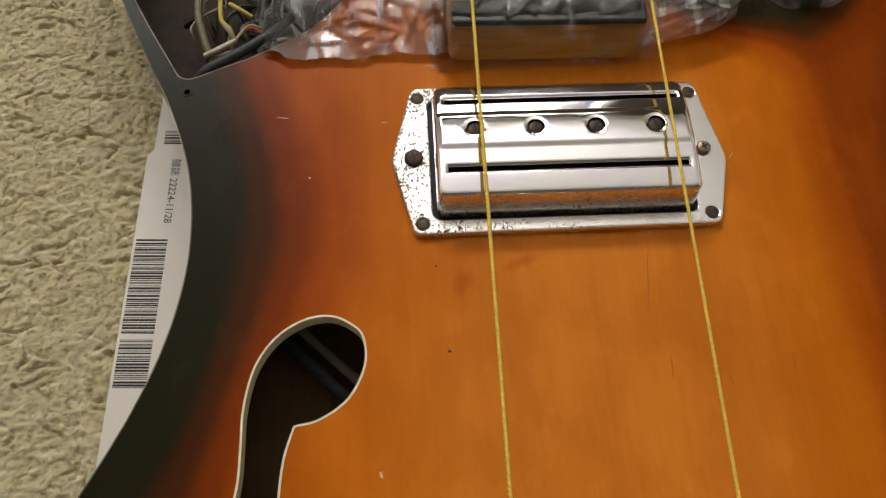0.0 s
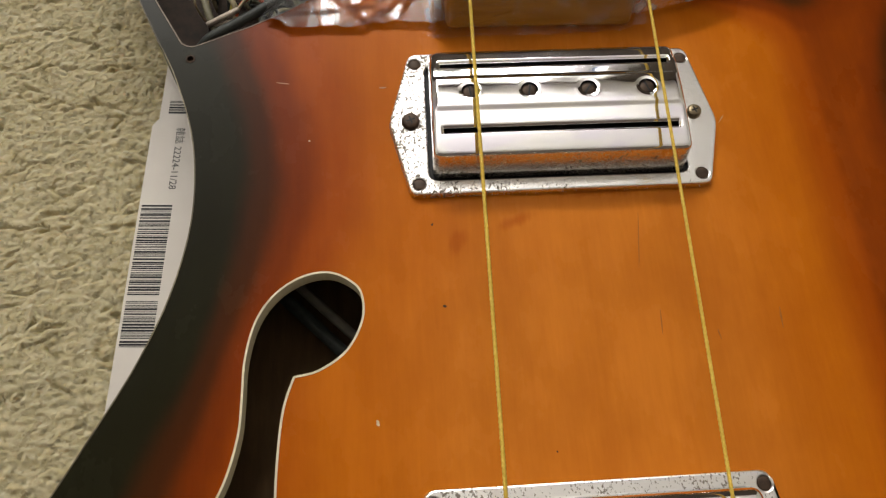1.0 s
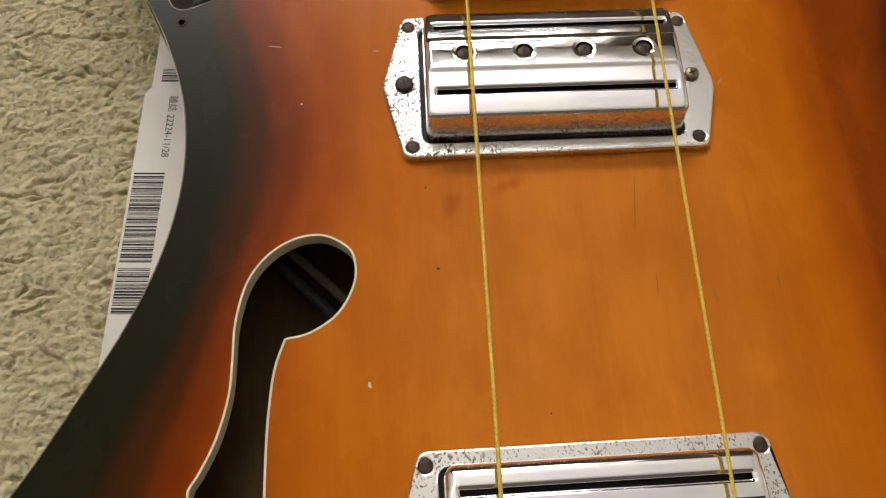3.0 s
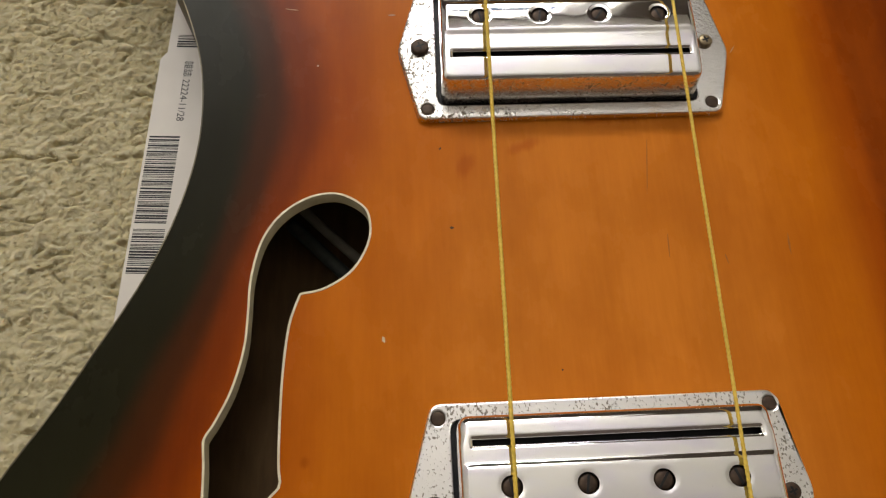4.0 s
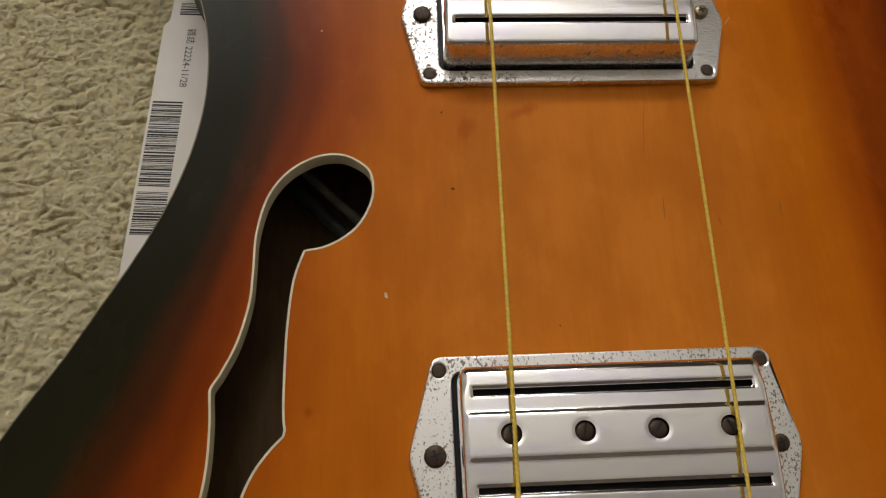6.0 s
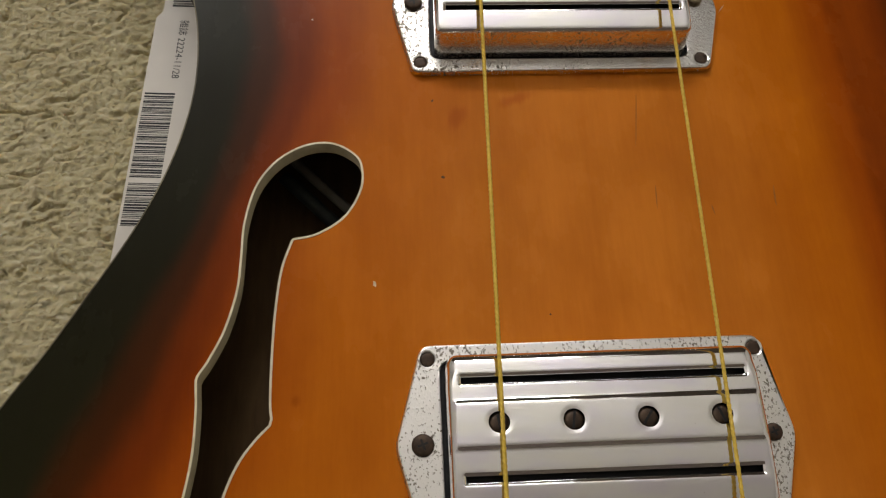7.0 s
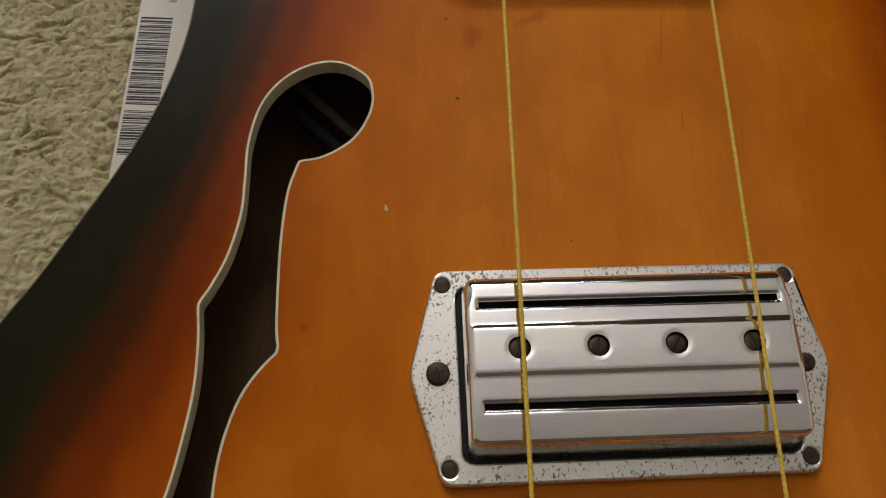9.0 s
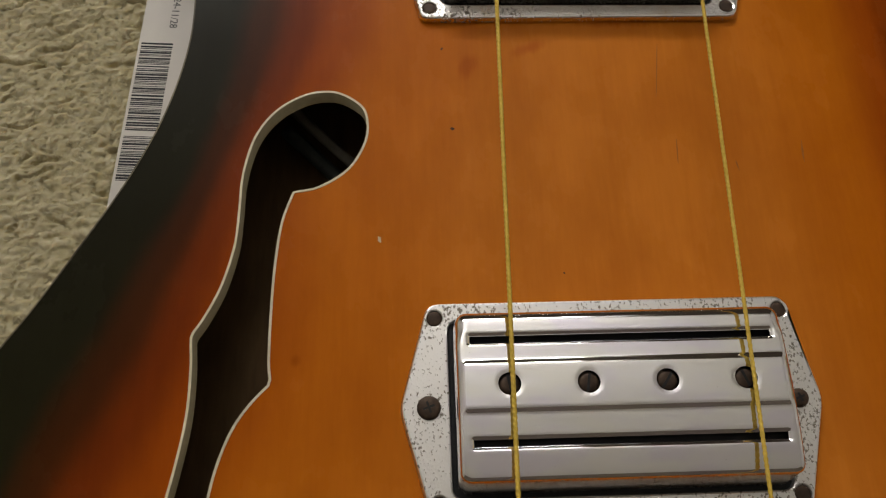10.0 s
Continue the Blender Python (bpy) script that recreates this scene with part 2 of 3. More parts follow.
def box(size, at=(0, 0, 0), bevel=0.0, seg=2):
    bm = bmesh.new()
    bmesh.ops.create_cube(bm, size=1)
    bmesh.ops.scale(bm, vec=size, verts=bm.verts)
    if bevel:
        bmesh.ops.bevel(bm, geom=list(bm.edges), offset=bevel, segments=seg, profile=0.5, affect="EDGES")
    bmesh.ops.translate(bm, vec=at, verts=bm.verts)
    return bm


def catmull(points, per=8, closed=False):
    """A smooth line through the points."""
    p = [Vector(q) for q in points]
    n, out = len(p), []
    for i in range(n if closed else n - 1):
        if closed:
            a, b, c, d = (p[(i + k - 1) % n] for k in range(4))
        else:
            a, b, c, d = p[max(i - 1, 0)], p[i], p[i + 1], p[min(i + 2, n - 1)]
        for k in range(per):
            t = k / per
            out.append(0.5 * (2 * b + (c - a) * t + (2 * a - 5 * b + 4 * c - d) * t**2 + (3 * b - a - 3 * c + d) * t**3))
    if not closed:
        out.append(p[-1])
    return out


def tube(points, radius, sides=8, per=6, radii=None):
    """A round tube along a smooth line, closed at its ends."""
    line = catmull(points, per)
    bm, rings = bmesh.new(), []
    up = Vector((0.13, 0.21, 1))
    for i, q in enumerate(line):
        d = (line[min(i + 1, len(line) - 1)] - line[max(i - 1, 0)]).normalized()
        a = d.cross(up).normalized()
        b = a.cross(d)
        r = radius if radii is None else radius * (radii[0] + (radii[1] - radii[0]) * i / (len(line) - 1))
        rings.append([bm.verts.new(q + r * (math.cos(s) * a + math.sin(s) * b)) for s in (math.tau * k / sides for k in range(sides))])
    for r0, r1 in zip(rings, rings[1:]):
        for k in range(sides):
            bm.faces.new((r0[k], r0[(k + 1) % sides], r1[(k + 1) % sides], r1[k]))
    bm.faces.new(rings[0][::-1])
    bm.faces.new(rings[-1])
    return bm


def prism(loop, z0, z1):
    """An upright prism over a 2D outline."""
    bm = bmesh.new()
    lo, hi = [bm.verts.new((*p, z0)) for p in loop], [bm.verts.new((*p, z1)) for p in loop]
    n = len(loop)
    bm.faces.new(lo[::-1])
    bm.faces.new(hi)
    for i in range(n):
        bm.faces.new((lo[i], lo[(i + 1) % n], hi[(i + 1) % n], hi[i]))
    bmesh.ops.recalc_face_normals(bm, faces=bm.faces)
    return bm


def band(loop, z0, z1, width):
    """An upright band of a given width along the inside (width < 0: outside) of a closed 2D outline."""
    n, bm = len(loop), bmesh.new()
    area = sum(loop[i - 1][0] * loop[i][1] - loop[i][0] * loop[i - 1][1] for i in range(n))
    s = width if area > 0 else -width
    rows = []
    for i, p in enumerate(loop):
        d = Vector(loop[(i + 1) % n]) - Vector(loop[i - 1])
        q = Vector(p) + Vector((-d[1], d[0])).normalized() * s
        rows.append([bm.verts.new((*a, z)) for a, z in ((p, z0), (p, z1), (q, z1), (q, z0))])
    for i in range(n):
        a, b = rows[i], rows[(i + 1) % n]
        for k in range(4):
            bm.faces.new((a[k], b[k], b[(k + 1) % 4], a[(k + 1) % 4]))
    bmesh.ops.recalc_face_normals(bm, faces=bm.faces)
    return bm


# ---- the room: floor, walls, ceiling, window ----
def room():
    x0, x1, y0, y1, h = -1.9, 2.1, -1.2, 2.1, 2.4
    floor = part("floor", box((x1 - x0 + 0.2, y1 - y0 + 0.2, 0.1), (0.1, (y0 + y1) / 2, -0.0505)), PILE, smooth=False)
    tagged(floor, "cream wool carpet with short clumped pile", "carpet", kind="structure")
    part_ceiling = part("ceiling", box((x1 - x0 + 0.2, y1 - y0 + 0.2, 0.1), (0.1, (y0 + y1) / 2, h + 0.05)), CEIL, smooth=False)
    tagged(part_ceiling, "plain white painted ceiling", "ceiling", kind="structure")
    # Unseen walls; the south one is set close and dark to darken chrome reflections.
    for name, size, at in (("wall_south", (x1 - x0, 0.1, h), (0.1, y0 - 0.05, h / 2)),
                           ("wall_west", (0.1, y1 - y0 + 0.2, h), (x0 - 0.05, (y0 + y1) / 2, h / 2)),
                           ("wall_east", (0.1, y1 - y0 + 0.2, h), (x1 + 0.05, (y0 + y1) / 2, h / 2))):
        tagged(part(name, box(size, at), SHADE_WALL if name == "wall_south" else BEIGE, smooth=False), "unseen dark wall, added to darken reflections" if name == "wall_south" else "plain beige painted wall", "wall", kind="structure")
    bm = bmesh.new()
    wx0, wx1, wz0, wz1 = -1.2, 0.7, 1.56, 2.18
    for xa, xb, za, zb in ((x0, wx0, 0, h), (wx1, x1, 0, h), (wx0, wx1, 0, wz0), (wx0, wx1, wz1, h)):
        piece = box((xb - xa, 0.1, zb - za), ((xa + xb) / 2, y1 + 0.05, (za + zb) / 2))
        tmp = bpy.data.meshes.new("tmp")
        piece.to_mesh(tmp)
        piece.free()
        bm.from_mesh(tmp)
        bpy.data.meshes.remove(tmp)
    # This wall's backlit shade is put into its dark colour.
    tagged(part("wall_north", bm, SHADE_WALL, smooth=False), "wall with a window opening, its backlit shade put into the colour", "wall", kind="structure")
    window = tagged(new("window_1"), "white framed window with clear daylight", "window", kind="structure")
    window.location = (-0.25, y1 - 0.06, wz0)
    w, hh = wx1 - wx0, wz1 - wz0
    for size, at in (((w, 0.12, 0.05), (0, 0, 0.025)), ((w, 0.12, 0.05), (0, 0, hh - 0.025)), ((0.05, 0.12, hh - 0.1), (-w / 2 + 0.025, 0, hh / 2)),
                     ((0.05, 0.12, hh - 0.1), (w / 2 - 0.025, 0, hh / 2)), ((0.09, 0.12, hh - 0.1), (0.78, 0, hh / 2)), ((0.05, 0.12, hh - 0.1), (-0.1, 0, hh / 2))):
        part("window_frame", box(size, at, 0.004), WALL, window, smooth=False)


room()


# ---- carpet pile near the guitar ----
def carpet_height(x, y):
    """Puffy matted tufts in loose rows, parted by short gaps that run along the rows."""
    wx, wy = 0.0022 * noise.noise(Vector((x * 150, y * 150, 3))), 0.0016 * noise.noise(Vector((x * 150, y * 150, 9)))
    d, _ = noise.voronoi(Vector(((x + wx) / 0.0052, (y + wy) / 0.0036, 0.5)), distance_metric="DISTANCE")
    seam = max(0.0, 1 - (d[1] - d[0]) / 0.22)
    row = 0.5 + 0.5 * math.cos((y + 0.0035 * noise.noise(Vector((x * 45, y * 30, 2)))) * math.tau / 0.0085)
    thread = noise.noise(Vector((x * 95 + 60 * wx, y * 210 + 60 * wy, 21)))
    gap = max(0.0, 1 - abs(thread) / 0.13) * ease(-0.05, 0.30, noise.noise(Vector((x * 70, y * 120, 33)))) * (0.45 + 0.55 * row)
    puff = noise.fractal(Vector((x * 330, y * 420, 0.3)), 0.8, 2.1, 2)
    fluff = noise.fractal(Vector((x * 900, y * 1000, 4.3)), 0.8, 2.1, 2)
    return 0.0046 + 0.0007 * puff + 0.00030 * fluff - 0.00045 * seam - 0.0026 * gap


def carpet():
    x0, x1, y0, y1, step = -0.24, -0.095, -0.05, 0.29, 0.0005
    nx, ny = int((x1 - x0) / step), int((y1 - y0) / step)
    verts = [(x0 + i * step, y0 + j * step, carpet_height(x0 + i * step, y0 + j * step)) for j in range(ny + 1) for i in range(nx + 1)]
    faces = [(j * (nx + 1) + i, j * (nx + 1) + i + 1, (j + 1) * (nx + 1) + i + 1, (j + 1) * (nx + 1) + i) for j in range(ny) for i in range(nx)]
    mesh = bpy.data.meshes.new("carpet_pile")
    mesh.from_pydata(verts, [], faces)
    mesh.polygons.foreach_set("use_smooth", [True] * len(faces))
    tagged(link("carpet_pile", mesh, PILE), "cream wool carpet pile with dark gaps between tufts", "carpet", kind="stuff")
    rng = random.Random(4)
    verts, faces = [], []
    for _ in range(60000):
        x, y = rng.uniform(-0.235, -0.092), rng.uniform(-0.045, 0.285)
        z = carpet_height(x, y)
        if z < 0.0038 and rng.random() < 0.85:
            continue
        turn = 3.0 * noise.noise(Vector((x * 90, y * 90, 5))) + rng.gauss(0, 0.7)
        length, rad = rng.uniform(0.0008, 0.0020), rng.uniform(0.00010, 0.00020)
        d = Vector((math.cos(turn), math.sin(turn), 0))
        side = Vector((-d.y, d.x, 0))
        rise, bend = rng.uniform(0.0, 0.0003), rng.uniform(-0.0012, 0.0012)
        base = len(verts)
        for k, (u, w) in enumerate(((0.0, 0.7), (0.33, 1.0), (0.7, 0.9), (1.0, 0.35))):
            c = Vector((x, y, z - 0.00012 - rad * 0.6)) + d * length * u + side * bend * math.sin(u * 2.6) + Vector((0, 0, rise * math.sin(u * 2.4)))
            for a in range(3):
                s = math.tau * a / 3
                verts.append(c + rad * w * (math.cos(s) * side + Vector((0, 0, math.sin(s)))))
            if k:
                for a in range(3):
                    b = (a + 1) % 3
                    faces.append((base + 3 * k - 3 + a, base + 3 * k - 3 + b, base + 3 * k + b, base + 3 * k + a))
    mesh = bpy.data.meshes.new("carpet_fibres")
    mesh.from_pydata(verts, [], faces)
    mesh.polygons.foreach_set("use_smooth", [True] * len(faces))
    tagged(link("carpet_fibres", mesh, FIBRE), "short cream wool fibres of the carpet", "carpet", kind="stuff")


carpet()

# ---- guitar body ----
LEFT = [(-14.7, 1.2), (-13.72, 2.75), (-12.75, 4.45), (-11.8, 6.25), (-11.08, 8.1), (-10.65, 10.1), (-10.6, 11.9), (-10.84, 13.64),
        (-11.48, 15.67), (-12.26, 17.41), (-13.32, 19.96), (-14.6, 23.5), (-15.4, 27.5), (-14.6, 32.0), (-11.0, 35.6), (-5.0, 37.0)]
LOW = [(-4.0, -11.0), (-8.5, -11.4), (-12.8, -10.2), (-15.6, -7.0), (-16.3, -3.2), (-15.7, -0.7)]
HALF = LOW + LEFT
OUTLINE = catmull(HALF + [(1.75 - x, y) for x, y in HALF[::-1]], 6, True)

# one f-shaped sound hole
F_UP = catmull([(-7.60, 5.63), (-6.95, 5.77), (-6.2, 6.29), (-5.76, 7.14), (-5.76, 7.92), (-6.06, 8.34), (-6.66, 8.64), (-7.41, 8.56), (-8.17, 8.08),
                (-8.70, 7.29), (-8.96, 6.2), (-9.00, 5.14), (-9.06, 4.21), (-9.32, 3.16), (-9.68, 2.37), (-9.89, 2.03), (-9.945, 1.88)], 5)
F_DOWN = catmull([(-9.945, 1.88), (-9.935, 1.70), (-9.89, 1.05), (-9.91, -0.02), (-10.08, -1.16), (-10.33, -2.3), (-10.6, -3.0)], 5)
F_END = catmull([(-10.6, -3.0), (-11.3, -3.15), (-12.0, -3.7), (-12.4, -4.5), (-12.2, -5.5), (-11.4, -6.05), (-10.5, -5.9), (-9.75, -5.2), (-9.42, -4.0),
                 (-9.33, -2.9), (-9.23, -1.81), (-9.03, -0.94), (-8.75, -0.25), (-8.39, 0.27), (-8.02, 0.66)], 5)
F_IN = catmull([(-7.98, 0.83), (-8.03, 1.27), (-8.03, 2.4), (-7.99, 3.58), (-7.86, 4.8), (-7.60, 5.63)], 5)
F_HOLE = F_UP[:-1] + F_DOWN[:-1] + F_END + F_IN[:-1]

CAVITY = catmull([(-12.87, 19.95), (-11.45, 17.15), (-11.22, 16.78), (-10.95, 16.68), (-10.6, 16.78), (-9.9, 17.08), (-8.9, 17.5), (-7.2, 18.5), (-6.0, 20.0), (-5.6, 22.5),
                  (-6.2, 25.5), (-8.5, 28.0), (-12.0, 28.5), (-13.8, 26.5), (-14.0, 23.0)], 5, True)
PEG = [(-10.97 + 0.1 * math.cos(a), 16.17 + 0.1 * math.sin(a)) for a in (math.tau * k / 12 for k in range(12))]


def edge_distance(x, y, loop):
    best = 1e9
    p = Vector((x, y))
    for i in range(len(loop)):
        a, b = loop[i - 1], loop[i]
        d = b - a
        t = min(1, max(0, (p - a).dot(d) / max(d.dot(d), 1e-9)))
        best = min(best, (p - a - d * t).length_squared)
    return math.sqrt(best)


def inside(x, y, loop):
    hit, n = False, len(loop)
    for i in range(n):
        (xa, ya), (xb, yb) = loop[i - 1], loop[i]
        if (ya > y) != (yb > y) and x < (xb - xa) * (y - ya) / (yb - ya) + xa:
            hit = not hit
    return hit


def face_sheet():
    """The guitar's face: one board with the sound hole, the control opening and a screw hole cut through."""
    from mathutils.geometry import delaunay_2d_cdt
    loops = [OUTLINE, F_HOLE, CAVITY, [Vector(p) for p in PEG]]
    pts, edges = [], []
    for loop in loops:
        base = len(pts)
        pts += [Vector(p) for p in loop]
        edges += [(base + i, base + (i + 1) % len(loop)) for i in range(len(loop))]
    coarse = OUTLINE[::2]
    for j in range(-26, 84):
        for i in range(-38, 44):
            x, y = i * 0.45 + 0.1 * (j % 2), j * 0.45
            if inside(x, y, OUTLINE) and edge_distance(x, y, coarse) > 0.3:
                pts.append(Vector((x, y)))
    vs, _, fs, *_ = delaunay_2d_cdt(pts, edges, [], 0, 1e-5)
    keep = []
    for f in fs:
        cx, cy = sum(vs[i].x for i in f) / 3, sum(vs[i].y for i in f) / 3
        if inside(cx, cy, OUTLINE) and not any(inside(cx, cy, h) for h in loops[1:]):
            keep.append(f)
    bm = bmesh.new()
    layer = bm.verts.layers.float.new("burst")
    bv = {}
    for f in keep:
        row = []
        for i in f:
            if i not in bv:
                v = bv[i] = bm.verts.new((vs[i].x * CM, vs[i].y * CM, GZ))
                d = edge_distance(vs[i].x, vs[i].y, coarse)
                # An oval beside the bridge's bunched end is darkened further.
                dark_oval = max(0.0, 1 - math.hypot((vs[i].x - 6.6) / 7.2, (vs[i].y - 22.0) / 6.5))
                wide = 1 + 0.58 * ease(8.0, -1.0, vs[i].y) * ease(0.0, -6.0, vs[i].x)
                fade = 1 + 0.42 * ease(6.0, 11.5, vs[i].y) * ease(0.0, -6.0, vs[i].x)
                depth = d / 9.0 / wide
                depth = min(depth, 0.09 + (depth - 0.09) / fade)
                red = 0.29 + 0.13 * max(0.0, 8.7 - vs[i].x) + 0.25 * ease(4.0, -6.0, vs[i].y)
                v[layer] = min(depth, red, 0.9) * (1 - ease(0.0, 0.66, dark_oval))
            row.append(bv[i])
        bm.faces.new(row)
    bmesh.ops.recalc_face_normals(bm, faces=bm.faces)
    if bm.faces and sum(f.normal.z for f in bm.faces) < 0:
        bmesh.ops.reverse_faces(bm, faces=bm.faces)
    return bm


def cm(loop):
    return [(p[0] * CM, p[1] * CM) for p in loop]


guitar = tagged(new("bass_guitar"), "sunburst hollow-body bass guitar with two chrome pickups, lying on a magazine", "bass guitar")
guitar.location = (0, 0, TOP - DEEP)
part("face", face_sheet(), BURST, guitar, "sunburst lacquered face, amber centre to black edge", smooth=False)
part("side", band(cm(OUTLINE), 0.003, GZ - 0.0028, 0.004), SIDE, guitar, smooth=False)
part("back", prism(cm(OUTLINE), 0.0, 0.003), INSIDE, guitar, smooth=False)
part("edge_binding", band(cm(OUTLINE), GZ - 0.0028, GZ + 0.0001, 0.00035), EDGE, guitar, "worn cream binding strip along the edge", smooth=False)
part("sound_hole_binding", band(cm(F_HOLE), GZ - 0.0048, GZ + 0.00015, 0.0006), CREAM, guitar, "cream binding lining the f-shaped sound hole", smooth=False)
part("cavity_wall", band(cm(CAVITY), GZ - 0.030, GZ - 0.0006, -0.003), POCKET, guitar, "red stained wall of the open control cavity", smooth=False)
part("cavity_rim", band(cm(CAVITY), GZ - 0.0006, GZ + 0.0001, -0.0004), RIM, guitar, smooth=False)
# Floor coloured dark in place of the cavity's shade.
part("cavity_floor", prism(cm(CAVITY), GZ - 0.032, GZ - 0.030), DIM, guitar, smooth=False)
part("screw_hole_rim", band(cm(PEG), GZ - 0.004, GZ + 0.0002, -0.0005), HOLE, guitar, "worn brown rim of an empty screw hole", smooth=False)
part("brace", tube([(-0.0815, 0.0955, 0.018), (-0.070, 0.0835, 0.018), (-0.057, 0.0705, 0.018)], 0.0016, 8, 4), PALEBAR, guitar, "pale brace inside the hollow body")
part("brace", tube([(-0.0835, 0.0905, 0.014), (-0.072, 0.0785, 0.014), (-0.060, 0.0660, 0.014)], 0.0022, 8, 4), GREYTUBE, guitar, "dark brace inside the hollow body")
part("neck", prism(cm([(-2.7, -40), (-3.4, -10.5), (4.2, -10.5), (3.4, -40)]), GZ - 0.018, GZ + 0.006), INSIDE, guitar, smooth=False)


# ---- pickups ----
def screw(radius, height):
    """A domed screw head; its slot is a black strip of its own."""
    bm, rings = bmesh.new(), []
    n = 24
    prof = [(1.0, 0.0), (1.0, 0.45), (0.93, 0.75), (0.75, 0.93), (0.45, 1.0), (0.15, 1.02)]
    for r, z in prof:
        rings.append([bm.verts.new((radius * r * math.cos(math.tau * k / n), radius * r * math.sin(math.tau * k / n), height * z)) for k in range(n)])
    for a, b in zip(rings, rings[1:]):
        for k in range(n):
            bm.faces.new((a[k], a[(k + 1) % n], b[(k + 1) % n], b[k]))
    bm.faces.new(rings[-1])
    return bm


def slot_strip(length, width, depth, cross):
    # A slot's shade as a raised black strip, two of them for a cross.
    bm = box((length, width, depth))
    if cross:
        other = box((width, length, depth * 0.98))
        tmp = bpy.data.meshes.new("tmp")
        other.to_mesh(tmp)
        other.free()
        bm.from_mesh(tmp)
        bpy.data.meshes.remove(tmp)
    return bm


W, H, R0, RC = 3.72, 1.93, 0.15, 0.27   # half width, half depth, edge radius and corner radius of the cover
POLES = [(-2.57 + 1.737 * k, 0.26) for k in range(4)]
SLOTS = [(1.30, 0.075), (-1.00, 0.078)]
CZ = 1.33


def cover_z(x, y, d, lean):
    """The height of the chrome cover, in cm, at a place d from its edge."""
    z = CZ - 0.15 * (y / H) ** 2 - lean * max(0.0, y - 0.3) ** 2
    r = R0 + (RC - R0) * ease(1.2, 1.6, y)
    if d < r:
        z -= r - math.sqrt(max(0, r**2 - (r - d) ** 2))
    band_in = ease(0.85, 0.68, y) * ease(-0.40, -0.23, y)
    z += 0.055 * band_in * ease(0.0, 0.12, d - 0.08)
    for sy, half in SLOTS:
        out = max(abs(y - sy) - half, abs(x) - 3.40, 0)
        z -= 0.06 * (1 - ease(0.0, 0.065, out))
    for px_, py_ in POLES:
        out = math.hypot(x - px_, y - py_) - 0.26
        z -= 0.016 * (1 - ease(0.0, 0.06, out))
    return z


def cover(lean):
    xs = sorted(set([round(-W + 2 * W * i / 170, 4) for i in range(171)]) | {-3.40, 3.40})
    ys = sorted(set([round(-H + 2 * H * i / 110, 4) for i in range(111)] + [s + k * h for s, h in SLOTS for k in (-1, 1)]))
    bm, grid = bmesh.new(), {}
    for i, u in enumerate(xs):
        for j, v in enumerate(ys):
            x, y = u, v
            a, b = (abs(u) - (W - RC)) / RC, (abs(v) - (H - RC)) / RC
            if a > 0 and b > 0:
                a, b = a * math.sqrt(1 - b * b / 2), b * math.sqrt(1 - a * a / 2)
                x, y = math.copysign(W - RC + RC * a, u), math.copysign(H - RC + RC * b, v)
                d = RC * (1 - min(1, math.hypot(a, b)))
            else:
                d = min(W - abs(u), H - abs(v))
            for px_, py_ in POLES:
                r = math.hypot(x - px_, y - py_)
                if 0.205 < r < 0.275:
                    x, y = px_ + (x - px_) * 0.25 / r, py_ + (y - py_) * 0.25 / r
            z = cover_z(x, y, d, lean)
            if y < -1.2:
                y = -1.2 + (y + 1.2) * 0.61 / 0.73
            elif y > 1.3:
                y = 1.3 + (y - 1.3) * 1.10
            grid[i, j] = bm.verts.new((x * CM, y * CM, z * CM))
    for i in range(len(xs) - 1):
        for j in range(len(ys) - 1):
            four = [grid[i, j], grid[i + 1, j], grid[i + 1, j + 1], grid[i, j + 1]]
            c = sum((v.co for v in four), Vector()) / 4 / CM
            if any(abs(c.y - sy) < h and abs(c.x) < 3.40 for sy, h in SLOTS) or any(math.hypot(v.co.x / CM - a, v.co.y / CM - b) < 0.24 for a, b in POLES for v in four):
                continue
            bm.faces.new(four)
    n, m = len(xs), len(ys)
    rim = [grid[i, 0] for i in range(n)] + [grid[n - 1, j] for j in range(1, m)] + [grid[i, m - 1] for i in range(n - 2, -1, -1)] + [grid[0, j] for j in range(m - 2, 0, -1)]
    low = [bm.verts.new((v.co.x * 1.008, v.co.y * (1.004 if v.co.y > 0 else 1.06), 0.10 * CM)) for v in rim]
    for k in range(len(rim)):
        bm.faces.new((low[k], low[(k + 1) % len(rim)], rim[(k + 1) % len(rim)], rim[k]))
    bmesh.ops.recalc_face_normals(bm, faces=bm.faces)
    bm.normal_update()
    for f in bm.faces:
        if f.normal.z < 0.5 and f.normal.y < -0.4:
            f.material_index = 1
    return bm


def rounded(points, radius, seg=4):
    """A 2D outline with its corners rounded."""
    out, n = [], len(points)
    for i in range(n):
        a, b, c = Vector(points[i - 1]), Vector(points[i]), Vector(points[(i + 1) % n])
        p, q = b + (a - b).normalized() * radius, b + (c - b).normalized() * radius
        out += [(1 - t) ** 2 * p + 2 * t * (1 - t) * b + t * t * q for t in (k / seg for k in range(seg + 1))]
    return out


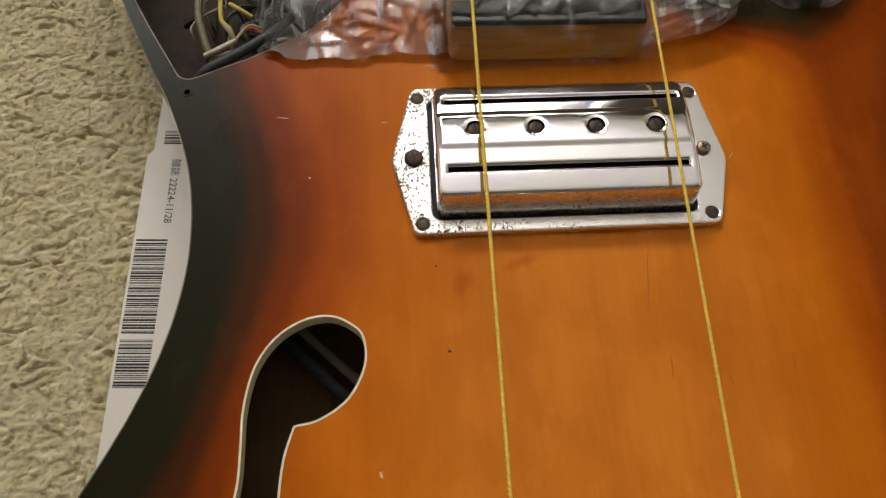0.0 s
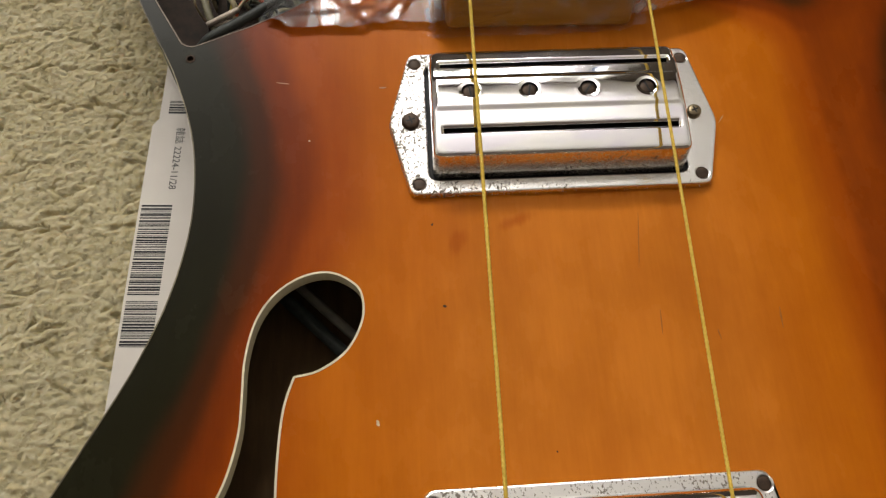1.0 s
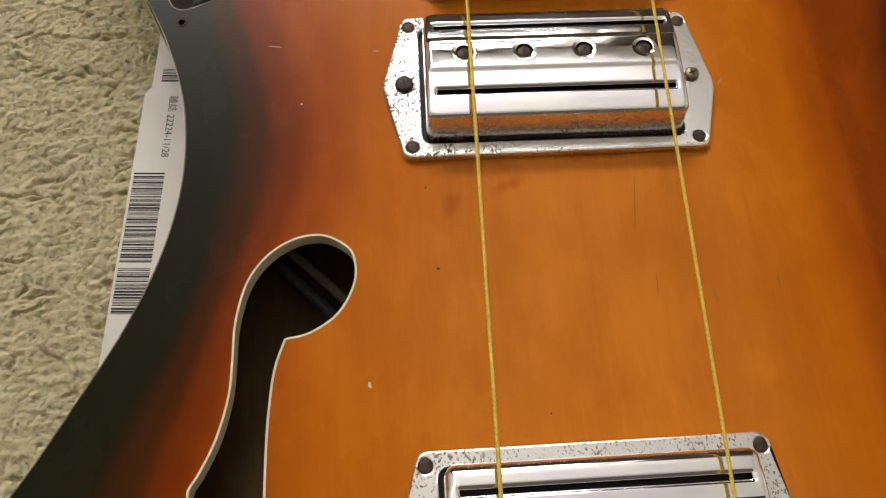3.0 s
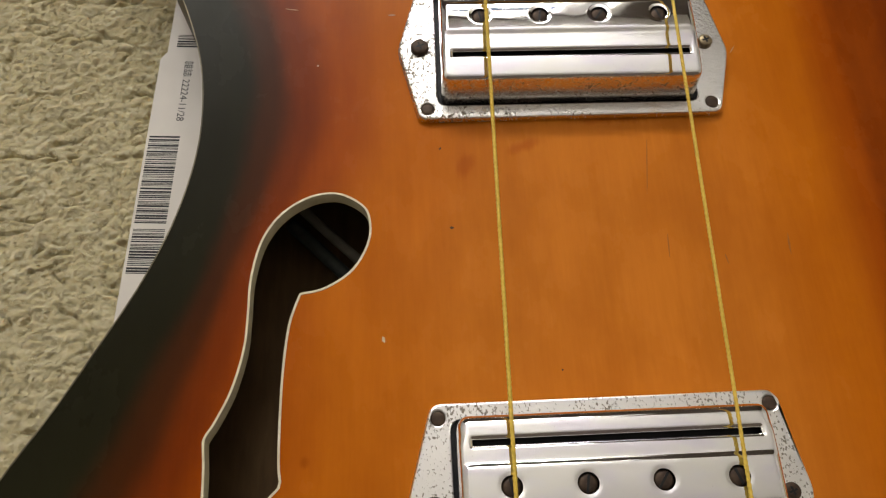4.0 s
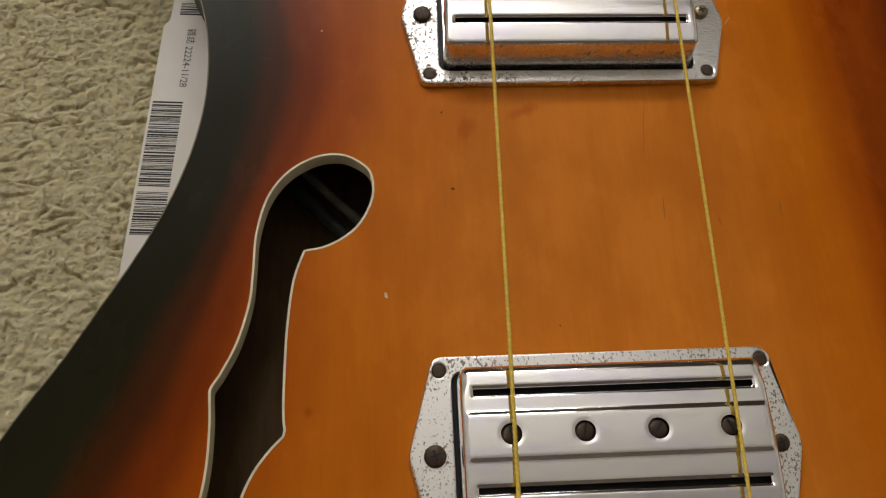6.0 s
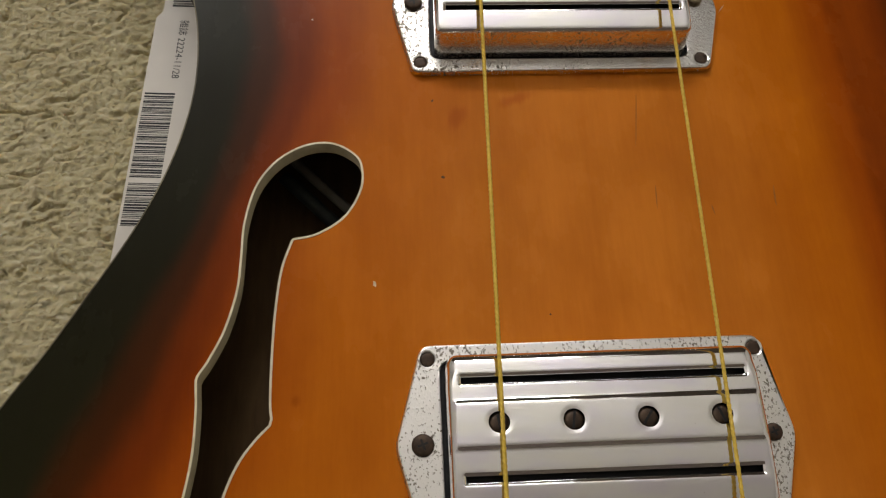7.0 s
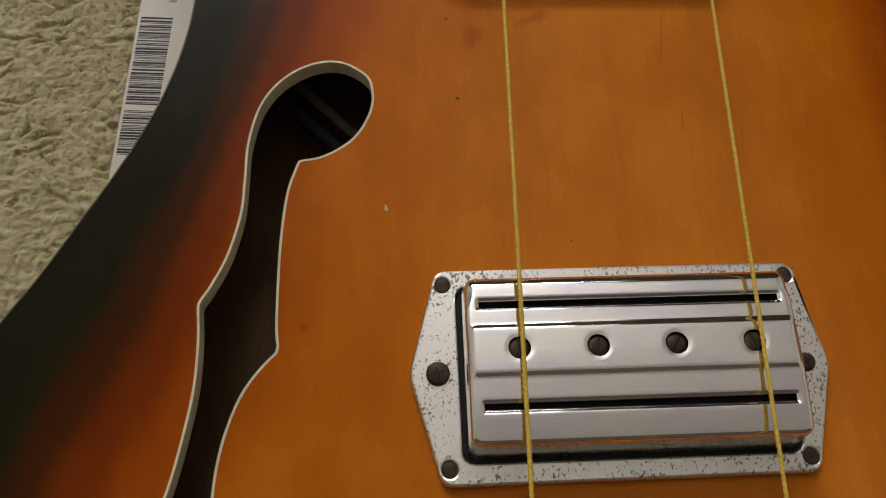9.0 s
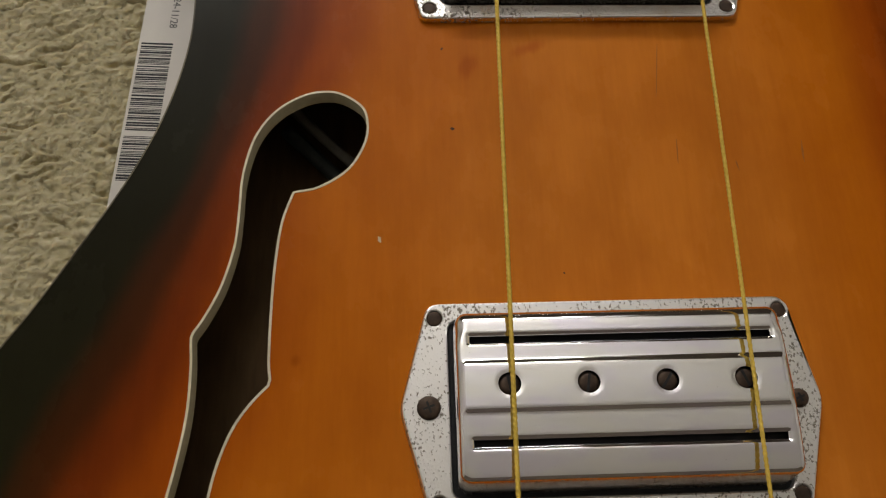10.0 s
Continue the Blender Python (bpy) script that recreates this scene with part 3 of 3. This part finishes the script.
def plate(corners, holes):
    """The pickup's mounting plate: thin sheet with a rounded rim, an opening for the cover, and screw holes."""
    from mathutils.geometry import delaunay_2d_cdt
    outer = rounded(corners, 0.25)
    gap = rounded([(-W - 0.13, -H - 0.10), (W + 0.09, -H - 0.10), (W + 0.09, H + 0.17), (-W - 0.13, H + 0.17)], 0.3)
    loops = [outer, gap] + [[Vector((x + 0.185 * math.cos(a), y + 0.185 * math.sin(a))) for a in (math.tau * k / 16 for k in range(16))] for x, y in holes]
    pts, edges = [], []
    for loop in loops:
        base = len(pts)
        pts += [Vector(p) for p in loop]
        edges += [(base + i, base + (i + 1) % len(loop)) for i in range(len(loop))]
    vs, _, fs, *_ = delaunay_2d_cdt(pts, edges, [], 0, 1e-6)
    bm, bv = bmesh.new(), {}
    for f in fs:
        cx, cy = sum(vs[i].x for i in f) / 3, sum(vs[i].y for i in f) / 3
        if inside(cx, cy, outer) and not any(inside(cx, cy, h) for h in loops[1:]):
            for i in f:
                if i not in bv:
                    bv[i] = bm.verts.new((vs[i].x * CM, vs[i].y * CM, 0.22 * CM))
            bm.faces.new([bv[i] for i in f])
    bmesh.ops.recalc_face_normals(bm, faces=bm.faces)
    if sum(f.normal.z for f in bm.faces) < 0:
        bmesh.ops.reverse_faces(bm, faces=bm.faces)
    rim = [e for e in bm.edges if e.is_boundary]
    made = bmesh.ops.extrude_edge_only(bm, edges=rim)
    low = [g for g in made["geom"] if isinstance(g, bmesh.types.BMVert)]
    for v in low:
        v.co.z = 0.02 * CM
        if edge_distance(v.co.x / CM, v.co.y / CM, outer) < 0.01:
            v.co.x *= 1.006
            v.co.y *= 1.01
    bmesh.ops.bevel(bm, geom=rim, offset=0.0005, segments=2, profile=0.5, affect="EDGES")
    bmesh.ops.recalc_face_normals(bm, faces=bm.faces)
    return bm


def pickup(at, turn, corners, holes, left, right, material, lean, label):
    """One pickup on the guitar's face: plate, cover, bobbin, pole screws and mounting screws."""
    base = part("pickup", plate(corners, holes), material, guitar, label, pose(at[0] * CM, at[1] * CM, GZ + 0.0001, 0, 0, turn), smooth=False)
    shell = part("cover", cover(lean), CHROME, base, "polished chrome cover with two long slots")
    shell.data.materials.append(DULL)
    part("bobbin", box((7.0 * CM, 3.4 * CM, 0.95 * CM), (0, 0, 0.52 * CM)), BLACK, base, "black bobbin inside the cover", smooth=False)
    # Black sheet in place of the shade in the gap round the cover.
    part("gap_shade", prism(cm(rounded([(-W - 0.2, -H - 0.2), (W + 0.2, -H - 0.2), (W + 0.2, H + 0.2), (-W - 0.2, H + 0.2)], 0.2)), 0.0, 0.0004), BLACK, base, smooth=False)
    for (x, y), a in zip(POLES, (100, 80, 55, 110)):
        part("pole_screw", screw(0.235 * CM, 0.12 * CM), RUSTY, base, "rusty slotted pole screw", pose(x * CM, y * CM, 1.20 * CM, 0, 0, a))
        part("screw_slot_shade", slot_strip(0.40 * CM, 0.06 * CM, 0.02 * CM, False), BLACK, base, "", pose(x * CM, y * CM, 1.318 * CM, 0, 0, a), smooth=False)
    bright = material is PLATE_WORN
    for x, y, r, metal, text in ((*left, 0.275, RUSTY, "rusty cross-head screw"),
                                 (*right, 0.22, BRASS if bright else RUSTY, "tarnished brass cross-head screw" if bright else "rusty cross-head screw")):
        part("mounting_screw", screw(r * CM, 0.14 * CM), metal, base, text, pose(x * CM, y * CM, 0.22 * CM, 0, 0, 20))
        part("screw_slot_shade", slot_strip(r * 1.0 * CM, 0.05 * CM, 0.03 * CM, True), BLACK, base, "", pose(x * CM, y * CM, 0.355 * CM, 0, 0, 20), smooth=False)
    for x, y in holes:
        part("corner_pin", screw(0.188 * CM, 0.07 * CM), RUSTY, base, "rusty pin in the plate's corner hole", pose(x * CM, y * CM, 0.135 * CM))


pickup((0, 0), 0, [(-4.30, 2.50), (4.30, 2.50), (4.80, 0.0), (4.10, -2.47), (-4.30, -2.50), (-4.98, 0.0)],
       [(-4.15, 2.14), (4.15, 2.17), (-4.15, -2.14), (3.94, -2.13)], (-4.33, 0.0), (4.22, 0.0), PLATE, -0.022, "chrome pickup on a plate speckled with corrosion, nearer the neck")
pickup((0.153, 13.25), -0.8, [(-4.32, 2.52), (4.40, 2.48), (4.96, -0.25), (4.42, -2.42), (-4.38, -2.48), (-4.98, 0.0)],
       [(-4.15, 2.14), (4.22, 2.1), (-4.15, -2.14), (4.185, -2.074)], (-4.33, 0.0), (4.3, 0.05), PLATE_WORN, 0.022, "chrome pickup on a worn plate, nearer the bridge")


# ---- strings ----
def wound(a, b, radius):
    """Two strands twisted round one another from a to b."""
    a, b = Vector(a), Vector(b)
    d = (b - a)
    length = d.length
    d.normalize()
    u = d.cross(Vector((0, 0, 1))).normalized()
    v = u.cross(d)
    verts, faces, n, sides = [], [], int(length / 0.00034), 6
    for strand in (0, math.pi):
        base = len(verts)
        for i in range(n + 1):
            s = length * i / n
            ang = strand + s * math.tau / 0.0026
            c = a + d * s + radius * 0.22 * (math.cos(ang) * u + math.sin(ang) * v)
            for k in range(sides):
                t = math.tau * k / sides
                verts.append(c + radius * 0.80 * (math.cos(t) * u + math.sin(t) * v))
        for i in range(n):
            for k in range(sides):
                p, q = base + i * sides, base + (i + 1) * sides
                faces.append((p + k, p + (k + 1) % sides, q + (k + 1) % sides, q + k))
    mesh = bpy.data.meshes.new("string")
    mesh.from_pydata(verts, [], faces)
    mesh.polygons.foreach_set("use_smooth", [True] * len(faces))
    return mesh


def along(p, q, y):
    t = (y - p[1]) / (q[1] - p[1])
    return tuple((a + (b - a) * t) * CM + (GZ if n == 2 else 0) for n, (a, b) in enumerate(zip(p, q)))


for p, q, r in (((-2.157, 20, 1.96), (-2.515, 0, 1.53), 0.00056), ((3.287, 20, 1.92), (2.761, 0, 1.50), 0.00052)):
    link("string", wound(along(p, q, 19.5), along(p, q, -38.0), r), YELLOW, guitar, "yellow wound bass string")


# ---- marks on the face ----
def mark(name, at, size, turn, material, label, seed):
    """A small irregular chip or scratch, a hair proud of the lacquer."""
    rng = random.Random(seed)
    n = 9
    loop = [(size[0] * CM * math.cos(math.tau * k / n) * rng.uniform(0.6, 1.1), size[1] * CM * math.sin(math.tau * k / n) * rng.uniform(0.6, 1.1)) for k in range(n)]
    part(name, prism(loop, -0.0001, 0.00012), material, guitar, label, pose(at[0] * CM, at[1] * CM, GZ, 0, 0, turn), smooth=False)


mark("paint_chip", (-5.45, 4.30), (0.055, 0.10), 12, CHIP, "pale chip in the lacquer", 1)
mark("dent", (-3.52, 7.43), (0.06, 0.045), 0, DENT, "small dark dent", 2)
mark("dent", (-3.72, 9.95), (0.03, 0.06), -30, DENT, "", 3)
mark("dent", (-0.9, 3.3), (0.03, 0.03), 0, DENT, "", 4)
mark("scratch", (5.70, 6.55), (0.025, 0.34), -3, RUB, "dark scratch along the grain", 5)
mark("scratch", (2.37, 6.64), (0.02, 0.40), -4, RUB, "", 6)
mark("scratch", (2.15, 9.2), (0.018, 1.1), -8, RUB, "", 7)
mark("scratch", (3.9, 6.2), (0.02, 0.2), 10, RUB, "", 8)
mark("scuff", (-8.06, 15.09), (0.26, 0.025), -10, SCUFF, "pale scuff", 9)
mark("scuff", (-4.99, 14.77), (0.14, 0.03), 0, SCUFF, "", 10)
mark("scuff", (-7.24, 12.95), (0.035, 0.035), 0, CHIP, "", 11)
mark("scuff", (5.35, 13.1), (0.02, 0.2), -38, SCUFF, "", 12)


# ---- wires in the open control cavity ----
def wires():
    z = lambda d: GZ - d * CM
    def wire(points, radius, material, label, name="wire"):
        part(name, tube([(x * CM, y * CM, z(d)) for x, y, d in points], radius * CM, 8, 6), material, guitar, label)
    wire([(-11.0, 17.0, 0.8), (-10.5, 17.15, 0.25), (-9.6, 17.6, 0.1), (-8.6, 18.3, 0.1), (-7.9, 19.3, 0.4), (-7.6, 21, 1.0)], 0.17, GREYTUBE, "dark grey sleeved cable", "cable")
    wire([(-11.1, 16.95, 1.6), (-10.75, 17.5, 0.9), (-10.4, 18.0, 0.9)], 0.12, GREYTUBE, "dark grey sleeve", "cable")
    wire([(-10.35, 17.55, 0.5), (-10.7, 18.6, 0.4), (-11.0, 20.0, 0.6), (-11.0, 22, 1.0)], 0.13, OLIVE, "thick olive grey wire")
    wire([(-9.0, 18.0, 1.4), (-8.95, 19.2, 1.2), (-8.9, 21.5, 1.2)], 0.16, GREYTUBE, "dark grey sleeve", "cable")
    wire([(-10.0, 18.7, 1.0), (-9.95, 19.2, 0.8), (-10.25, 19.6, 0.8), (-10.35, 20.6, 0.9)], 0.09, WIRE_Y, "yellow wire")
    wire([(-9.9, 18.5, 1.2), (-9.85, 18.9, 0.8), (-10.1, 19.3, 0.7)], 0.10, WIRE_C, "cream wire")
    wire([(-9.2, 19.6, 0.7), (-9.6, 19.85, 0.6), (-10.0, 20.3, 0.8)], 0.08, WIRE_Y, "yellow wire")
    wire([(-8.75, 18.55, 0.3), (-9.1, 18.7, 0.15), (-9.5, 18.5, 0.2), (-9.7, 18.15, 0.4)], 0.055, WIRE_R, "red wire")
    wire([(-8.8, 18.7, 0.2), (-9.2, 18.75, 0.1), (-9.6, 18.3, 0.2)], 0.05, WIRE_C, "cream wire")
    wire([(-9.6, 18.3, 0.25), (-10.1, 17.95, 0.2), (-10.6, 17.75, 0.3)], 0.10, TAPE, "braided shield wire")
    wire([(-9.5, 17.9, 0.3), (-10.0, 17.85, 0.35), (-10.5, 17.8, 0.4)], 0.08, TAPE, "braided shield wire")
    rng = random.Random(8)
    for k in range(34):
        x, y = rng.uniform(-11.0, -7.5), rng.uniform(18.2, 21.0)
        wire([(x, y, 2.2), (x + rng.uniform(-0.8, 0.8), y + rng.uniform(0.2, 1.0), rng.uniform(0.8, 1.8)), (x + rng.uniform(-1, 1), y + rng.uniform(1.0, 2.2), 1.8)],
             rng.uniform(0.035, 0.09), (GREYTUBE, OLIVE, DARK, WIRE_C, GREYTUBE)[k % 5], "wire in the cavity")
    # Added dark box that hides the bright floor under the wires.
    part("dark_filler", box((3.6 * CM, 3.0 * CM, 1.2 * CM), (-8.9 * CM, 20.0 * CM, z(2.3)), 0.002), DIM, guitar, "dark box added to darken the cavity")


wires()


# ---- wrapped bridge and plastic film ----
def folds(seed, count, x0, x1, y0, y1, turn=None):
    """Straight folds strewn over a region, in cm: start, direction, length, width, height."""
    rng = random.Random(seed)
    out = []
    for _ in range(count):
        a = rng.uniform(0, math.pi) if turn is None else rng.gauss(turn, 0.35)
        out.append((rng.uniform(x0, x1), rng.uniform(y0, y1), math.cos(a), math.sin(a), rng.uniform(0.7, 2.4), rng.uniform(0.035, 0.10), rng.uniform(0.25, 1.0)))
    return out


def crease(x, y, lines):
    """Height of the sharpest fold at a place, 0 to 1: steep on one side, a longer slope on the other."""
    h = 0.0
    for fx, fy, cx, cy, length, width, tall in lines:
        along_it, off = (x - fx) * cx + (y - fy) * cy, -(x - fx) * cy + (y - fy) * cx
        t = along_it / length
        if 0 < t < 1:
            w = width if off > 0 else 2.6 * width
            w *= 0.35 + 0.65 * math.sin(math.pi * t)
            h = max(h, tall * math.sin(math.pi * t) ** 0.6 * max(0.0, 1 - abs(off) / w))
    return h


def sheet(name, nu, nv, place, material, parent=None, label=""):
    """A film as a fine grid; place(u, v) with u and v from 0 to 1 gives a point in cm over the guitar's face."""
    verts = []
    for j in range(nv + 1):
        for i in range(nu + 1):
            x, y, z = place(i / nu, j / nv)
            verts.append((x * CM, y * CM, TOP + max(z, 0.03) * CM))
    faces = [(j * (nu + 1) + i, j * (nu + 1) + i + 1, (j + 1) * (nu + 1) + i + 1, (j + 1) * (nu + 1) + i) for j in range(nv) for i in range(nu)]
    mesh = bpy.data.meshes.new(name)
    mesh.from_pydata(verts, [], faces)
    mesh.polygons.foreach_set("use_smooth", [True] * len(faces))
    ob = link(name, mesh, material, parent, label if parent else "")
    if parent:
        ob.matrix_parent_inverse = parent.matrix_basis.inverted()
    else:
        tagged(ob, label, "plastic film")
    return ob


def wrapped_block():
    block = tagged(new("wrapped_bridge"), "tan bridge block with a dark steel band, wrapped in clear film", "guitar bridge")
    block.matrix_basis = pose(0.1 * CM, 16.78 * CM, TOP + 0.0002, 0, 0, -1.5)
    bm = prism([(0, 0.0), (0.16 * CM, 1.32 * CM), (0.34 * CM, 1.5 * CM), (4.6 * CM, 1.5 * CM), (4.8 * CM, 0.0)], -3.0 * CM, 3.0 * CM)
    bmesh.ops.transform(bm, matrix=Matrix(((0, 0, 1, 0), (1, 0, 0, 0), (0, 1, 0, 0), (0, 0, 0, 1))), verts=bm.verts)
    bmesh.ops.bevel(bm, geom=list(bm.edges), offset=0.0024, segments=3, profile=0.5, affect="EDGES")
    bmesh.ops.recalc_face_normals(bm, faces=bm.faces)
    part("block", bm, TAN, block, "tan wooden block", smooth=False)
    part("steel_band", box((5.9 * CM, 0.85 * CM, 0.24 * CM), (0.0, 0.62 * CM, 1.61 * CM), 0.0006), DARK, block, "dark steel band", smooth=False)
    # Grey lump added for the greyish look of the film behind the band.
    part("grey_lump", box((5.6 * CM, 1.6 * CM, 0.34 * CM), (0.0, 2.1 * CM, 1.65 * CM), 0.0012), OLIVE, block, "greyish plastic lump", smooth=False)
    return block


bridge = wrapped_block()


def path_at(path, v):
    """A point at share v along a short polyline."""
    k = min(int(v * (len(path) - 1)), len(path) - 2)
    w = v * (len(path) - 1) - k
    return tuple(a + (b - a) * w for a, b in zip(path[k], path[k + 1]))


WRAP_FOLDS = folds(5, 64, -3.4, 3.2, 0.0, 3.6, 1.0)
BUNCH_FOLDS = folds(6, 40, 2.6, 5.5, 0.0, 4.0, 0.1)
LOOSE_FOLDS = folds(12, 48, -8.6, -3.0, 17.1, 20.5)
KNOB_FOLDS = folds(8, 26, -1.5, 1.2, -1.6, 1.0)


def wrap_place(u, v):
    """Film drawn tight round the block: up its front, over its top, with a flap along the foot."""
    x = -3.35 + 6.9 * u
    lift = ease(2.6, 3.6, x)
    x += (1 - u) ** 6 * 0.5 * noise.noise(Vector((v * 9, 2, 5)))
    foot = 16.56 + 0.05 * noise.noise(Vector((x * 0.9, 3, 1))) + 0.10 * noise.noise(Vector((x * 2.3, 8, 1)))
    side = ease(-3.35, -2.85, x) * (1 - 0.25 * lift)
    y, z = path_at([(foot, 0.06 + 0.4 * lift), (16.68, 0.16 + 0.4 * lift), (16.74, 0.7), (16.80, 1.25), (16.95, 1.62), (17.4, 1.84), (19.0, 1.95), (22.0, 1.95)], v)
    fold = crease(x, (y - 16.5) + 1.4 * z, WRAP_FOLDS)
    soft = noise.noise(Vector((x * 0.9, y * 0.9 + z * 1.4, 6)))
    return x, y - 0.15 * fold - 0.07 * soft, 0.05 + (z - 0.05) * side + 0.10 * fold * (y > 16.85) + 0.03 * soft


def bunch_place(u, v):
    """The gathered end of the film: folds that run together along its length."""
    x = 2.95 + 3.45 * u
    mid, half = 18.2 + 0.14 * x, 1.72 - 0.28 * u - 0.5 * u**4
    a = math.pi * (1.0 - 0.95 * v)
    rib = 0.16 * abs(noise.noise(Vector((x * 0.55, v * 9.0 + 0.8 * u, 2)))) + 0.14 * crease(x, v * 4, BUNCH_FOLDS)
    tall = 1.15 - 0.45 * u
    end = 0.25 * noise.noise(Vector((v * 6, 1, 1))) * u**3
    return x + end, mid + (half + rib) * math.cos(a) - 0.12 * u, 0.42 + 0.1 * u + (tall + rib) * math.sin(a)


def loose_place(u, v):
    """Loose film on the face beside the block, its edge torn and curled."""
    x, y = -8.6 + 5.9 * u, 17.12 + 5.4 * v
    hem = max(0.0, 1 - v * 6)
    x += (1 - u) ** 5 * 1.3 * noise.noise(Vector((v * 7, 3, 4)))
    x += 0.35 * noise.noise(Vector((x * 0.5, y * 0.6, 9)))
    y += hem * (0.30 * noise.noise(Vector((x * 0.75, 4, 2))) + 0.12 * noise.noise(Vector((x * 2.6, 4, 7))) + 0.35 * ease(-7.4, -9.0, x))
    fold = crease(x, y, LOOSE_FOLDS)
    soft = noise.noise(Vector((x * 0.55, y * 0.55, 12)))
    return x, y - 0.10 * fold, 0.20 + 0.05 * soft + 0.30 * fold * (1 - 0.5 * hem) + 0.10 * hem * noise.noise(Vector((x * 1.3, 2, 2))) + 0.5 * ease(-6.8, -8.4, x) * ease(17.3, 18.6, y)


def knob_place(u, v):
    a, r = math.tau * u, 0.06 + 1.55 * v
    crinkle = crease(r * math.cos(a), r * math.sin(a), KNOB_FOLDS)
    r *= 1 + 0.05 * math.sin(5 * a) * v
    return 9.15 + r * math.cos(a), 20.05 + r * math.sin(a), 0.05 + 1.15 * ease(1.65, 0.75, r) + 0.14 * crinkle * (1 - 0.6 * v)


part("control_knob", tube([(9.15 * CM, 20.05 * CM, GZ), (9.15 * CM, 20.05 * CM, GZ + 0.9 * CM)], 1.0 * CM, 24, 3, (1.05, 0.92)), BLACK, guitar, "black plastic knob under clear film")
sheet("wrap", 150, 110, wrap_place, FILM, bridge, "crumpled clear plastic film wrapped round the bridge")
sheet("wrap", 90, 90, bunch_place, FILM_BUNCH, bridge, "bunched cloudy end of the clear plastic film")
sheet("plastic_film", 230, 190, loose_place, FILM_LOOSE, None, "loose crumpled clear plastic film lying on the face")
sheet("plastic_film", 80, 30, knob_place, FILM, None, "clear plastic film wrapped round a small knob")


# ---- magazine under the guitar ----
def magazine():
    mag = tagged(new("magazine"), "white magazine with a barcode on its back cover, under the guitar", "magazine")
    top = TOP - DEEP - 0.0002
    mag.matrix_basis = pose(-13.33 * CM, 16.9 * CM, 0.0030, 0, 0, -93.4)
    t = top - 0.0030
    # local x runs down the spine's side, local y towards the guitar
    part("pages", box((21.0 * CM, 14.0 * CM, t - 0.0012), (8.0 * CM, 7.2 * CM, (t - 0.0012) / 2), 0.0004), PAGES, mag, "block of page edges", smooth=False)
    part("under_page", prism([(-0.030, 0.0015), (0.185, 0.0015), (0.185, 0.142), (-0.030, 0.142)], t - 0.0011, t - 0.0006), PAPER, mag, smooth=False)
    cover_loop = rounded([(0.0, 0.0022), (0.0035, -0.0003), (0.186, -0.0003), (0.186, 0.142), (0.0, 0.142)], 0.0008, 3)
    page = part("back_cover", prism(cover_loop, t - 0.0005, t), PAPER, mag, "white back cover", smooth=False)
    rng = random.Random(11)
    def bars(s0, s1, u0, u1, z, count):
        s, unit = s0, (s1 - s0) / (count * 2.0)
        while s < s1 - unit:
            w = unit * rng.choice((0.5, 0.6, 1.0, 1.5))
            if s + w > s1:
                break
            part("barcode_bar", box((w * CM, (u1 - u0) * CM, 0.00005), ((s + w / 2) * CM, (u0 + u1) / 2 * CM, z), 0), INK, page, smooth=False)
            s += w + unit * rng.choice((0.5, 0.65, 0.9, 1.3))
    bars(3.58, 6.95, 0.06, 1.10, t + 0.00004, 38)
    bars(7.12, 8.72, 0.06, 1.10, t + 0.00004, 17)
    bars(-0.75, -0.2, 0.45, 1.6, t - 0.00056, 6)
    font = bpy.data.curves.new("issue_code", "FONT")
    font.body, font.size = "\u96d1\u8a8c 22224-11/28", 0.0036
    words = new("issue_code", font)
    mesh = bpy.data.meshes.new_from_object(words.evaluated_get(bpy.context.evaluated_depsgraph_get()))
    bpy.data.objects.remove(words)
    xs = [v.co.x for v in mesh.vertices]
    for v in mesh.vertices:
        v.co.x = (v.co.x - min(xs)) * 0.0251 / (max(xs) - min(xs))
    link("issue_code", mesh, INK, page, "printed issue code in black", pose(0.0045, 0.0088, t + 0.00006))


magazine()
